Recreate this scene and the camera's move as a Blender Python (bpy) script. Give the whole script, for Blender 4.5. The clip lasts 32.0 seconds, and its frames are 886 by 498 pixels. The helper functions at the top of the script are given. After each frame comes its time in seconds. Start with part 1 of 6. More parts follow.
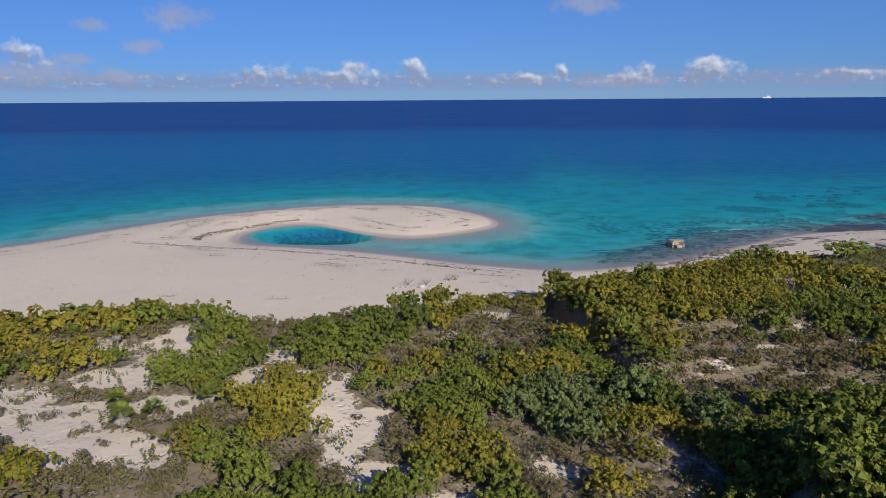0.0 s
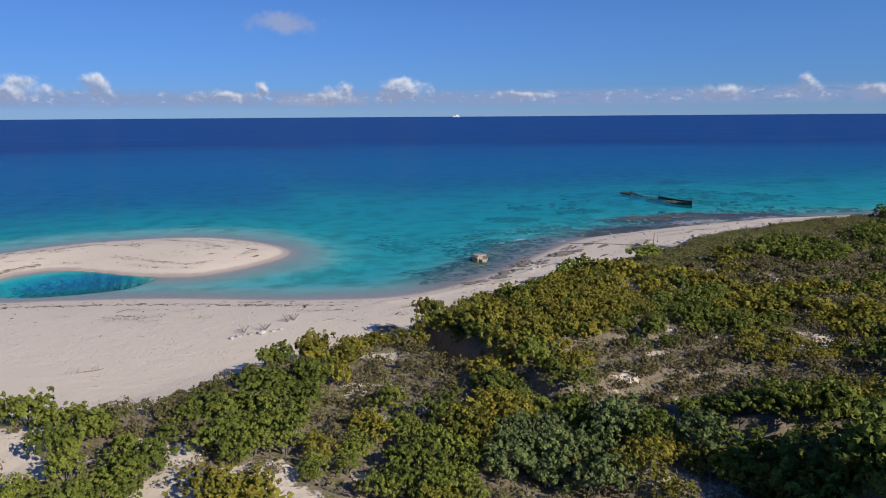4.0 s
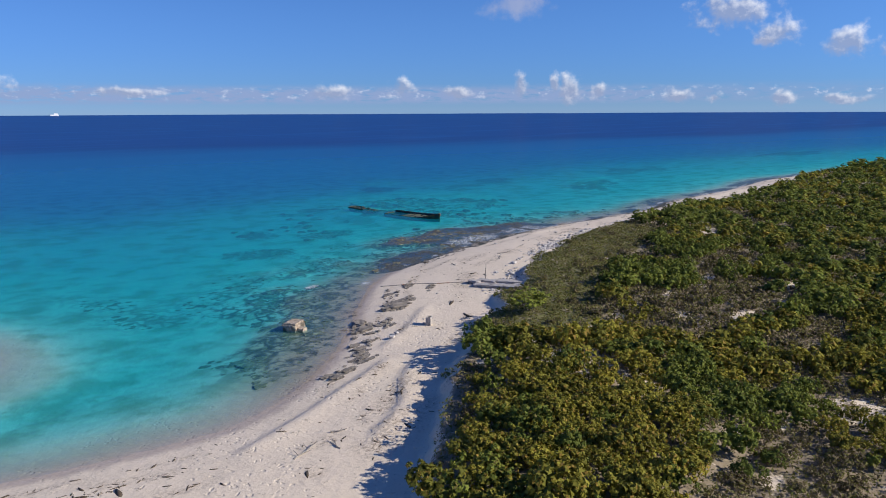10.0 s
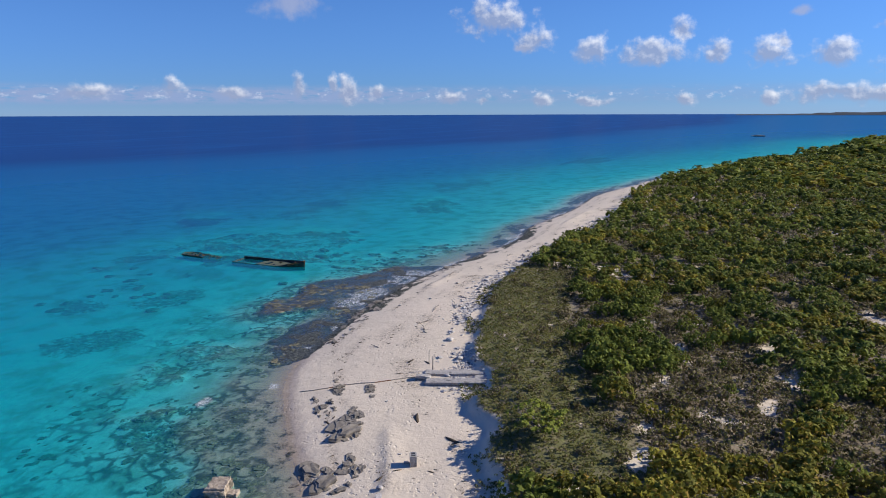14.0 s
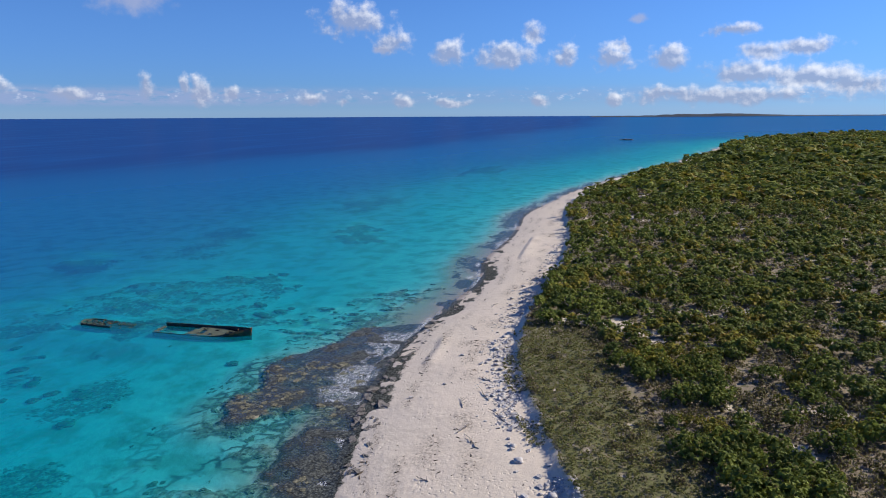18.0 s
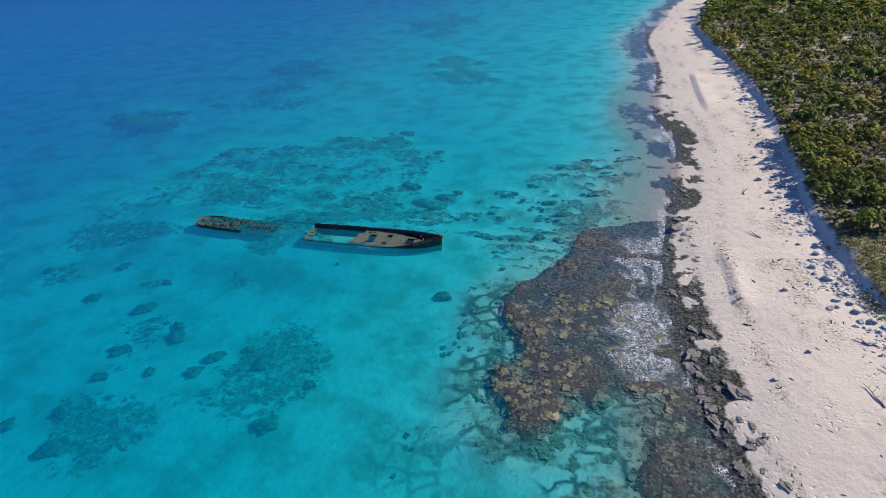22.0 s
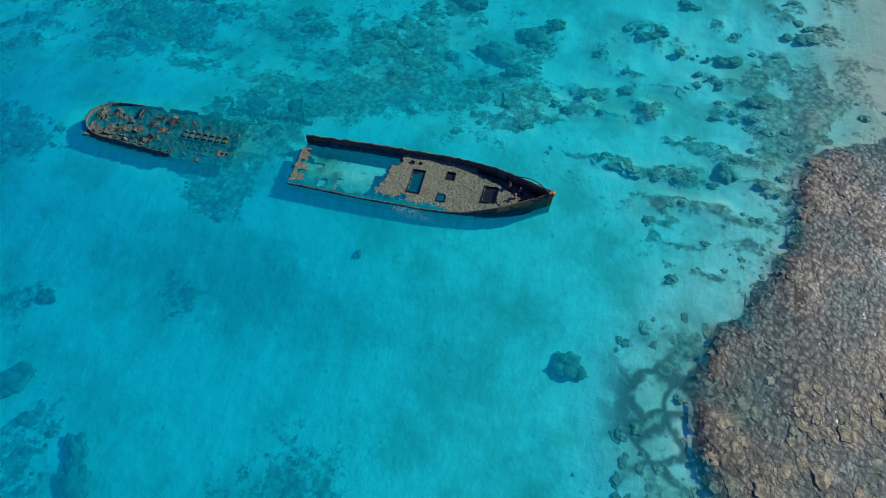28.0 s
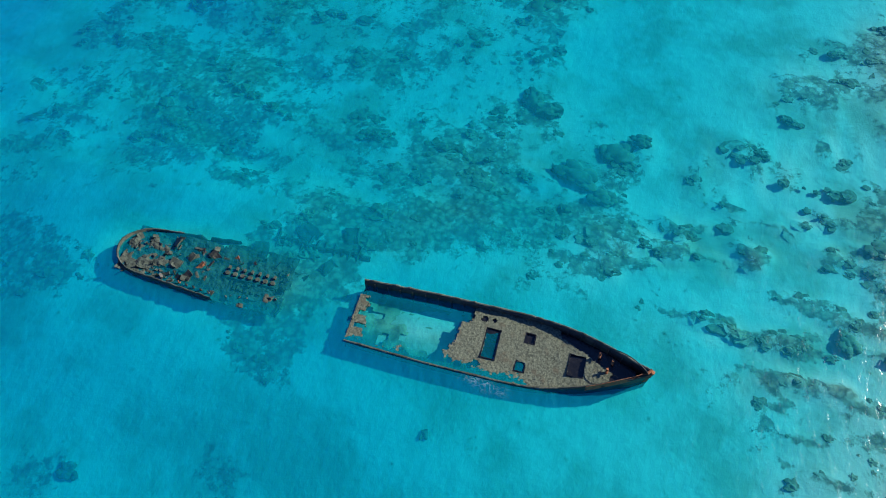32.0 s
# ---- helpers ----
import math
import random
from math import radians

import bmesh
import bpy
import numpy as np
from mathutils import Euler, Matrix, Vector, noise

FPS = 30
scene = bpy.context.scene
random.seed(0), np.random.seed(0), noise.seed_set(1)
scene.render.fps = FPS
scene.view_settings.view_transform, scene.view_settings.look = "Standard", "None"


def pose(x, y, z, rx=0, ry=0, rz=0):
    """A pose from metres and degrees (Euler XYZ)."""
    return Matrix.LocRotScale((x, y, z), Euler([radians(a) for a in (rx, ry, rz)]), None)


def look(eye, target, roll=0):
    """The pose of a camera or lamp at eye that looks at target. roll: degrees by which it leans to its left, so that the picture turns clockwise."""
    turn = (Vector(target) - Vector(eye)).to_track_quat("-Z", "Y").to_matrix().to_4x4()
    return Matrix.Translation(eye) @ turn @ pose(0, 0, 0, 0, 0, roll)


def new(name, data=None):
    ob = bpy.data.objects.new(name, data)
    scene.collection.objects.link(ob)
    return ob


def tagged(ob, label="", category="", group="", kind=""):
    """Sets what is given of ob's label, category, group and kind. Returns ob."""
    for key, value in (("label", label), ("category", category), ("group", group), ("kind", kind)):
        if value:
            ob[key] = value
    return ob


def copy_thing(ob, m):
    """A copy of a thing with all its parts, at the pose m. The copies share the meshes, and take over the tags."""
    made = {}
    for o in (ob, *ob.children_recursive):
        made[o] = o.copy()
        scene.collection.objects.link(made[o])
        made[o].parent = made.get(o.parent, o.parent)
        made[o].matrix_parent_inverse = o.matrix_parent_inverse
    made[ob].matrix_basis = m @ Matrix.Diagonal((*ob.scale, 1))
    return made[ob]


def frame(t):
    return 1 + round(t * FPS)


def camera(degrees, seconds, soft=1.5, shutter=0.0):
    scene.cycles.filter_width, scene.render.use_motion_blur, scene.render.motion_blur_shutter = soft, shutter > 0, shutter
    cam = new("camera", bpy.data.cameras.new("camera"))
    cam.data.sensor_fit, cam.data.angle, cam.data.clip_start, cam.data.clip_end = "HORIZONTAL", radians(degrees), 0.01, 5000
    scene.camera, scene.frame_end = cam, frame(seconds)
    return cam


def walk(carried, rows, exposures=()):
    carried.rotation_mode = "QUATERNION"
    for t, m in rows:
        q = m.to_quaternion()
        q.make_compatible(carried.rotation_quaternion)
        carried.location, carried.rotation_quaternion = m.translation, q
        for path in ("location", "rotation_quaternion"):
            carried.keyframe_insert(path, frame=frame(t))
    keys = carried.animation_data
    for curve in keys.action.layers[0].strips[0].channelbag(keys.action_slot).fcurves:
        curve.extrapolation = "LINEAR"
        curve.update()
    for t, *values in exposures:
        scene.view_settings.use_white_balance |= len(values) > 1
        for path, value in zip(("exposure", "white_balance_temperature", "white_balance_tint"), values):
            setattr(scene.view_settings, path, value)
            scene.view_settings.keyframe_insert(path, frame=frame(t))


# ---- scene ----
cam = camera(64.8, 32.0, soft=1.0)
METRES, EYE, TILT, LEAN, TURN = 270.0, 27.45, -2.1, -0.16, 5.9
ROWS = [
    (0.0, 0.0, 0.0, 0.0, -0.1, -10.03, 0.57),
    (0.5, -0.0072, 0.0047, 0.0001, -1.11, -8.61, 0.62),
    (1.0, -0.0142, 0.0094, 0.0003, -2.09, -8.17, 0.69),
    (1.5, -0.0212, 0.0138, 0.0004, -4.88, -8.27, 0.79),
    (2.0, -0.0284, 0.0181, 0.0005, -9.02, -8.41, 0.91),
    (2.5, -0.0356, 0.023, 0.0007, -12.97, -8.56, 1.04),
    (3.0, -0.0425, 0.0285, 0.001, -16.75, -8.69, 1.18),
    (3.5, -0.0493, 0.0348, 0.0013, -20.23, -8.83, 1.29),
    (5.5, -0.0725, 0.0716, 0.0023, -33.65, -9.3, 1.61),
    (6.0, -0.0765, 0.0848, 0.0028, -36.77, -9.4, 1.71),
    (6.5, -0.0785, 0.099, 0.0034, -39.68, -9.5, 1.81),
    (7.0, -0.0796, 0.114, 0.004, -42.4, -9.6, 1.84),
    (7.5, -0.0801, 0.1297, 0.0046, -44.49, -9.65, 1.91),
    (8.0, -0.0798, 0.1453, 0.0057, -46.16, -9.71, 1.95),
    (8.5, -0.079, 0.1609, 0.0076, -47.37, -9.75, 1.96),
    (9.0, -0.0776, 0.1767, 0.01, -49.39, -9.82, 2.04),
    (9.5, -0.0758, 0.1925, 0.013, -51.98, -9.88, 2.04),
    (10.0, -0.0734, 0.208, 0.0173, -53.67, -9.98, 2.04),
    (10.5, -0.0703, 0.2233, 0.0211, -56.37, -10.05, 2.1),
    (11.0, -0.0667, 0.2382, 0.0252, -59.54, -10.2, 2.12),
    (11.5, -0.0624, 0.2532, 0.0289, -61.86, -10.25, 2.12),
    (12.0, -0.0574, 0.2678, 0.0328, -63.92, -10.33, 2.15),
    (12.5, -0.052, 0.2822, 0.037, -65.74, -10.38, 2.15),
    (13.0, -0.0462, 0.2963, 0.041, -67.17, -10.4, 2.17),
    (13.5, -0.04, 0.3102, 0.0449, -68.91, -10.47, 2.22),
    (14.0, -0.0334, 0.324, 0.0481, -71.24, -10.55, 2.24),
    (14.5, -0.0261, 0.3376, 0.0508, -74.21, -10.68, 2.25),
    (16.5, 0.0113, 0.39, 0.0606, -79.0, -10.73, 2.32),
    (17.0, 0.021, 0.4036, 0.0646, -79.47, -10.75, 2.37),
    (17.5, 0.0325, 0.4194, 0.0691, -80.8, -10.81, 2.4),
    (18.0, 0.0459, 0.4371, 0.0736, -82.38, -10.88, 2.43),
    (18.5, 0.0595, 0.4558, 0.0776, -82.63, -10.87, 2.51),
    (19.0, 0.0739, 0.4754, 0.0795, -82.77, -10.86, 2.57),
    (19.5, 0.0886, 0.4962, 0.0807, -82.72, -10.85, 2.61),
    (20.0, 0.1049, 0.5175, 0.0815, -82.59, -10.82, 2.69),
    (20.5, 0.1219, 0.5389, 0.0825, -82.56, -10.77, 2.78),
    (21.0, 0.1396, 0.5595, 0.0829, -82.49, -14.68, 2.79),
    (21.5, 0.1588, 0.5784, 0.0836, -82.57, -20.76, 2.86),
    (22.0, 0.1792, 0.5957, 0.0846, -82.64, -26.23, 3.01),
    (22.5, 0.2002, 0.6109, 0.0852, -82.85, -31.15, 3.07),
    (23.0, 0.2211, 0.6236, 0.0862, -83.15, -32.49, 3.02),
    (23.5, 0.2438, 0.635, 0.0871, -83.48, -32.53, 2.95),
    (24.0, 0.2657, 0.6435, 0.0878, -83.58, -33.11, 2.91),
    (24.5, 0.2863, 0.6491, 0.0879, -83.64, -34.81, 2.85),
    (25.0, 0.3055, 0.6518, 0.0878, -83.65, -37.1, 2.82),
    (25.5, 0.3243, 0.6536, 0.0879, -83.59, -41.24, 2.8),
    (26.0, 0.3421, 0.6548, 0.0878, -83.49, -46.15, 2.84),
    (26.5, 0.3604, 0.6564, 0.0883, -83.49, -51.24, 2.82),
    (28.5, 0.3915, 0.6574, 0.0797, -82.73, -56.06, 2.59),
    (29.0, 0.3933, 0.6606, 0.08, -81.99, -56.01, 2.47),
    (29.5, 0.3967, 0.6661, 0.081, -81.8, -56.05, 2.4),
    (30.0, 0.4023, 0.6692, 0.0815, -81.9, -55.96, 2.51),
    (30.5, 0.4103, 0.6716, 0.0821, -82.05, -55.9, 2.44),
    (31.0, 0.4212, 0.6736, 0.0835, -81.97, -55.94, 2.46),
    (31.5, 0.4306, 0.6762, 0.0846, -81.45, -55.85, 2.42),
    (32.0, 0.437, 0.6804, 0.0851, -80.76, -55.8, 2.32),
]
walk(cam, [(t, pose(0, 0, EYE, TILT, LEAN, TURN) @ pose(METRES * x, METRES * y, METRES * z, 90 + pitch, roll, yaw)) for t, x, y, z, yaw, pitch, roll in ROWS], [(0.0, 0.02), (3.0, 0.05), (6.0, 0.2), (13.0, 0.32), (17.0, 0.35), (20.0, 0.4), (23.0, 0.64), (26.0, 0.72), (32.0, 0.85)])

# ---- light: low sun from inland, clear sky with fair-weather cumulus ----
SUN_EL, SUN_AZ = 29.5, 148.0          # degrees; azimuth from +y towards +x
scene.view_settings.exposure = 0.0
sun_data = bpy.data.lights.new("sun", "SUN")
sun_data.energy, sun_data.angle, sun_data.color = 4.4, radians(0.53), (1.0, 0.93, 0.83)
sun = new("sun", sun_data)
sun_from = Vector((math.sin(radians(SUN_AZ)) * math.cos(radians(SUN_EL)), math.cos(radians(SUN_AZ)) * math.cos(radians(SUN_EL)), math.sin(radians(SUN_EL))))
sun.matrix_world = look(sun_from * 300, (0, 0, 0))


# ---- small node helpers ----
def link(nt, value, socket):
    if hasattr(value, "is_linked"):
        nt.links.new(value, socket)
    else:
        socket.default_value = value


def calc(nt, op, a, b=0.0, c=0.0, clamp=False):
    n = nt.nodes.new("ShaderNodeMath")
    n.operation, n.use_clamp = op, clamp
    link(nt, a, n.inputs[0]), link(nt, b, n.inputs[1]), link(nt, c, n.inputs[2])
    return n.outputs[0]


def vec(nt, op, a, b=(0, 0, 0), c=(0, 0, 0)):
    n = nt.nodes.new("ShaderNodeVectorMath")
    n.operation = op
    link(nt, a, n.inputs[0]), link(nt, b, n.inputs[1])
    if op == "MULTIPLY_ADD":
        link(nt, c, n.inputs[2])
    return n.outputs["Value"] if op == "LENGTH" else n.outputs["Vector"]


def grain(nt, where, scale, detail=4.0, rough=0.55, colour=False):
    n = nt.nodes.new("ShaderNodeTexNoise")
    link(nt, where, n.inputs["Vector"])
    n.inputs["Scale"].default_value, n.inputs["Detail"].default_value, n.inputs["Roughness"].default_value = scale, detail, rough
    return n.outputs["Color" if colour else "Fac"]


def cells(nt, where, scale, feature="F1", rand=1.0):
    n = nt.nodes.new("ShaderNodeTexVoronoi")
    n.feature = feature
    link(nt, where, n.inputs["Vector"])
    n.inputs["Scale"].default_value, n.inputs["Randomness"].default_value = scale, rand
    return n.outputs["Distance"]


def span(nt, value, lo, hi, to_lo=0.0, to_hi=1.0):
    n = nt.nodes.new("ShaderNodeMapRange")
    n.interpolation_type = "SMOOTHSTEP"
    link(nt, value, n.inputs["Value"])
    for key, v in (("From Min", lo), ("From Max", hi), ("To Min", to_lo), ("To Max", to_hi)):
        n.inputs[key].default_value = v
    return n.outputs["Result"]


def blend(nt, fac, a, b, mode="MIX"):
    n = nt.nodes.new("ShaderNodeMix")
    n.data_type, n.blend_type = "RGBA", mode
    link(nt, fac, n.inputs[0])
    link(nt, (*a, 1) if isinstance(a, tuple) and len(a) == 3 else a, n.inputs[6])
    link(nt, (*b, 1) if isinstance(b, tuple) and len(b) == 3 else b, n.inputs[7])
    return n.outputs[2]


def stored(nt, name):
    n = nt.nodes.new("ShaderNodeAttribute")
    n.attribute_name = name
    return n.outputs["Fac"]


def place(nt):
    return nt.nodes.new("ShaderNodeNewGeometry").outputs["Position"]


def relief(nt, height, strength, distance):
    n = nt.nodes.new("ShaderNodeBump")
    link(nt, height, n.inputs["Height"])
    n.inputs["Strength"].default_value, n.inputs["Distance"].default_value = strength, distance
    return n.outputs["Normal"]


def surface(name):
    m = bpy.data.materials.new(name)
    m.use_nodes = True
    nt = m.node_tree
    return m, nt, nt.nodes["Principled BSDF"]


# ---- sky ----
# clouds: azimuth, elevation, half width, half height in degrees
HORIZON_CUMULUS = [(-36.0, 3.0, 1.0, 0.8), (-20.9, 2.0, 1.5, 0.6), (-18.6, 1.9, 0.8, 0.8), (-14.2, 1.7, 3.0, 0.6), (-12.8, 2.3, 0.9, 0.6), (-8.1, 2.1, 1.1, 0.9), (-7.9, 2.7, 0.5, 0.5), (0.6, 1.5, 2.4, 0.45), (3.6, 1.8, 0.5, 0.6), (8.6, 1.5, 1.5, 0.6), (10.0, 2.0, 0.6, 0.7), (14.2, 1.8, 1.9, 0.8), (14.3, 2.5, 0.9, 0.5), (24.0, 1.5, 2.4, 0.35), (39.0, 1.5, 1.5, 0.5), (44.5, 1.9, 0.9, 0.7), (49.0, 1.4, 1.3, 0.45), (54.0, 2.3, 0.55, 1.0), (56.6, 2.2, 0.3, 0.7), (58.0, 1.8, 0.9, 0.9), (60.2, 1.6, 0.6, 0.6), (66.2, 1.1, 1.0, 0.5), (68.6, 1.0, 0.5, 0.4), (73.3, 0.95, 0.9, 0.45), (77.4, 0.8, 1.6, 0.3), (84.3, 0.9, 0.9, 0.4), (94.3, 1.4, 2.4, 0.55), (90.0, 1.0, 0.6, 0.5)]
HIGH_CUMULUS = [(69.6, 7.2, 2.6, 1.1), (72.6, 5.5, 1.4, 0.9), (77.2, 4.6, 1.4, 0.9), (81.7, 4.5, 2.2, 0.9), (83.6, 5.9, 0.9, 0.8), (86.2, 4.5, 0.8, 0.9), (89.6, 4.1, 1.8, 0.8), (90.6, 4.8, 0.8, 0.6), (93.9, 4.1, 1.3, 0.9), (98.2, 5.9, 1.9, 0.4), (103.0, 4.5, 2.4, 0.55), (100.4, 4.2, 1.6, 0.7), (99.5, 2.8, 2.8, 1.0), (103.5, 2.4, 3.2, 0.9), (106.5, 1.9, 2.6, 0.8), (99.0, 1.2, 7.0, 0.6)]
GREY_CLOUDS = [(-25.7, 6.1, 2.0, 0.9), (-31.4, 5.3, 1.1, 0.5), (-28.2, 3.9, 1.2, 0.5), (-32.8, 3.0, 1.7, 0.45), (-36.0, 2.0, 4.6, 0.9), (-30.5, 1.7, 3.0, 0.5), (5.6, 7.0, 2.6, 0.75), (53.6, 8.1, 2.3, 0.9), (71.4, 4.9, 0.6, 0.3), (91.5, 6.9, 0.7, 0.3), (8.0, 1.25, 3.6, 0.45)]
world = bpy.data.worlds.new("sky")
scene.world = world
world.use_nodes = True
nt = world.node_tree
bg = nt.nodes["Background"]
sky = nt.nodes.new("ShaderNodeTexSky")
sky.sky_type, sky.sun_disc = "NISHITA", False
sky.sun_elevation, sky.sun_rotation = radians(SUN_EL), radians(SUN_AZ)
sky.air_density, sky.dust_density, sky.ozone_density, sky.altitude = 1.0, 0.0, 4.0, 200
way = nt.nodes.new("ShaderNodeTexCoord").outputs["Generated"]
xyz = nt.nodes.new("ShaderNodeSeparateXYZ")
nt.links.new(way, xyz.inputs[0])
az = calc(nt, "MULTIPLY", calc(nt, "ARCTAN2", xyz.outputs[0], xyz.outputs[1]), 180 / math.pi)
el = calc(nt, "MULTIPLY", calc(nt, "ARCSINE", xyz.outputs[2]), 180 / math.pi)
dome = nt.nodes.new("ShaderNodeCombineXYZ")
nt.links.new(az, dome.inputs[0]), nt.links.new(el, dome.inputs[1])
dome = dome.outputs[0]
billow = grain(nt, dome, 0.62, 6.0, 0.58)
billow_up = grain(nt, vec(nt, "ADD", dome, (0.16, 0.30, 0)), 0.62, 6.0, 0.58)
warp = vec(nt, "MULTIPLY_ADD", grain(nt, dome, 0.9, 2.0, 0.5, True), (0.9, 0.5, 0), (-0.45, -0.25, 0))
drift = vec(nt, "ADD", dome, warp)


def nearest(clouds, grow, rise):
    """How far off the nearest cloud's middle is, in its own half sizes."""
    near = 9.0
    for a, e, w, h in clouds:
        w, h = w * grow, h * grow
        one = vec(nt, "LENGTH", vec(nt, "MULTIPLY_ADD", drift, (1 / w, 1 / h, 0), (-(a + 0.25 * w * rise) / w, -(e + 0.55 * h * rise) / h, 0)))
        near = calc(nt, "MINIMUM", one, near)
    return near


WHITE = HORIZON_CUMULUS + HIGH_CUMULUS
near_cloud, near_crown = nearest(WHITE, 1.4, 0.0), nearest(WHITE, 1.4, 1.0)
rough_edge = calc(nt, "MULTIPLY_ADD", calc(nt, "SUBTRACT", billow, 0.5), 2.4, calc(nt, "SUBTRACT", 1.0, near_cloud))
thick = span(nt, rough_edge, 0.02, 0.80)
dim = calc(nt, "MULTIPLY_ADD", calc(nt, "SUBTRACT", billow, 0.5), 2.0, calc(nt, "SUBTRACT", 1.0, nearest(GREY_CLOUDS, 1.35, 0.0)))
dim = span(nt, dim, 0.0, 0.9, 0.0, 0.62)
# a low grey bank of far clouds along the horizon, paler haze below it
bank_noise = grain(nt, vec(nt, "MULTIPLY", dome, (0.42, 1.7, 0)), 1.5, 6.0, 0.65)
bank_where = calc(nt, "MULTIPLY", span(nt, el, 0.45, 1.0), span(nt, el, 1.5, 2.3, 1.0, 0.0))
bank_where = calc(nt, "MULTIPLY", bank_where, span(nt, az, 52.0, 80.0, 1.0, 0.35))
bank = calc(nt, "MULTIPLY", span(nt, bank_noise, 0.30, 0.54), bank_where)
lit = calc(nt, "MULTIPLY_ADD", calc(nt, "SUBTRACT", billow, billow_up), 3.0, 0.40)
lit = calc(nt, "MULTIPLY_ADD", calc(nt, "SUBTRACT", near_cloud, near_crown), 0.85, lit, True)
cool = blend(nt, span(nt, el, 0.0, 9.0), (0.0235, 0.043, 0.094), (0.033, 0.053, 0.094))
air = blend(nt, 1.0, sky.outputs[0], cool, "MULTIPLY")
dusk = span(nt, az, -40.0, 70.0)
air = blend(nt, 1.0, air, blend(nt, dusk, (0.80, 0.80, 0.84), (1.06, 1.07, 1.06)), "MULTIPLY")
haze = calc(nt, "MULTIPLY", span(nt, el, 0.0, 1.3, 1.0, 0.0), 0.22)
air = blend(nt, haze, air, (0.31, 0.43, 0.66))
air = blend(nt, calc(nt, "MULTIPLY", bank, 0.9), air, (0.235, 0.310, 0.51))
small = span(nt, grain(nt, vec(nt, "MULTIPLY", dome, (1.0, 1.7, 0)), 1.15, 6.0, 0.62), 0.54, 0.70)
small = calc(nt, "MULTIPLY", calc(nt, "MULTIPLY", small, 0.6), calc(nt, "MULTIPLY", span(nt, el, 0.8, 1.3), span(nt, el, 1.5, 2.1, 1.0, 0.0)))
air = blend(nt, small, air, (0.58, 0.63, 0.75))
air = blend(nt, dim, air, blend(nt, billow, (0.26, 0.30, 0.46), (0.40, 0.42, 0.54)))
puff = blend(nt, lit, (0.26, 0.31, 0.46), (0.76, 0.77, 0.82))
air = blend(nt, calc(nt, "MULTIPLY", thick, 0.78), air, puff)
nt.links.new(air, bg.inputs["Color"])
bg.inputs["Strength"].default_value = 1.0

# ---- plan: shoreline, edge of the scrub, reef shelf (x along the beach, y out to sea) ----
SHORE = [(-400, -120), (-200, 40), (-130, 95), (-98, 122), (-87, 141), (-74, 160), (-57, 174), (-42, 180), (-22, 179), (-8.5, 167), (-3.5, 154), (-8.5, 144.5), (-20, 137), (-30, 139.5), (-39, 146), (-46, 150.5), (-53, 147), (-56, 137), (-52, 129), (-40, 126), (-26, 122.5), (-12, 117), (0, 113), (9, 112), (20, 116), (34, 126), (46, 137), (60, 147), (78, 152), (104, 156), (121, 156.5), (155, 153.5), (175, 152), (200, 155), (246, 153), (299, 155), (344, 147), (385, 141), (490, 112), (740, 32), (935, -16), (1108, -88), (1300, -250), (1500, -600), (1700, -1600)]
SCRUB = [(-400, -180), (-200, -20), (-100, 45), (-53, 64), (-46, 69), (-38, 73.5), (-29, 69.5), (-22, 70.5), (-15, 75), (-5, 80.5), (4, 83.5), (19, 94.5), (38, 106), (50, 112), (62, 118), (78, 124.5), (92, 129), (104, 132), (130, 135), (175, 132.5), (229, 132), (292, 137), (327, 135), (378, 124), (490, 95), (730, 14), (855, -5), (1100, -105), (1300, -265), (1500, -615), (1700, -1600)]
SHELF = [(132, 156), (131, 165), (120, 170), (109, 176), (103, 176), (96, 174), (92, 175), (86, 174), (82, 170), (88, 166), (92, 162), (90, 158), (84, 159), (76, 160), (68, 157), (62, 151), (70, 148), (95, 152)]
LEDGE = [(56, 146), (50, 151), (40, 149), (34, 141), (24, 133), (18, 126), (22, 119), (34, 125), (46, 136)]


def flowing(points, steps=6, closed=False):
    """A Catmull-Rom line through the points."""
    p = np.array(points, float)
    p = np.vstack([p[-1:], p, p[:2]]) if closed else np.vstack([2 * p[0] - p[1], p, 2 * p[-1] - p[-2]])
    out = []
    for k in range(1, len(p) - 2):
        a, b, c, d = p[k - 1:k + 3]
        for s in range(steps):
            q = s / steps
            out.append(0.5 * (2 * b + (c - a) * q + (2 * a - 5 * b + 4 * c - d) * q * q + (3 * b - a - 3 * c + d) * q ** 3))
    if not closed:
        out.append(p[-2])
    return np.array(out)


SHORE_LINE = np.vstack([flowing(SHORE, 5), [(1700, -9000), (-400, -9000)]])
SCRUB_LINE = np.vstack([flowing(SCRUB, 5), [(1700, -9000), (-400, -9000)]])
SHELF_LINE, LEDGE_LINE = flowing(SHELF, 4, True), flowing(LEDGE, 4, True)


def inside_by(line, x, y):
    """Metres inside a closed line (positive) or outside it (negative)."""
    near, odd = np.full(x.shape, 1e12), np.zeros(x.shape, bool)
    for (ax, ay), (bx, by) in zip(line, np.roll(line, -1, 0)):
        dx, dy = bx - ax, by - ay
        q = np.clip(((x - ax) * dx + (y - ay) * dy) / (dx * dx + dy * dy + 1e-9), 0, 1)
        near = np.minimum(near, (x - ax - q * dx) ** 2 + (y - ay - q * dy) ** 2)
        if ay != by:
            odd ^= ((ay > y) != (by > y)) & (x < (bx - ax) * (y - ay) / (by - ay) + ax)
    return np.where(odd, 1, -1) * np.sqrt(near)


TABLE = np.random.default_rng(5).random((256, 256))


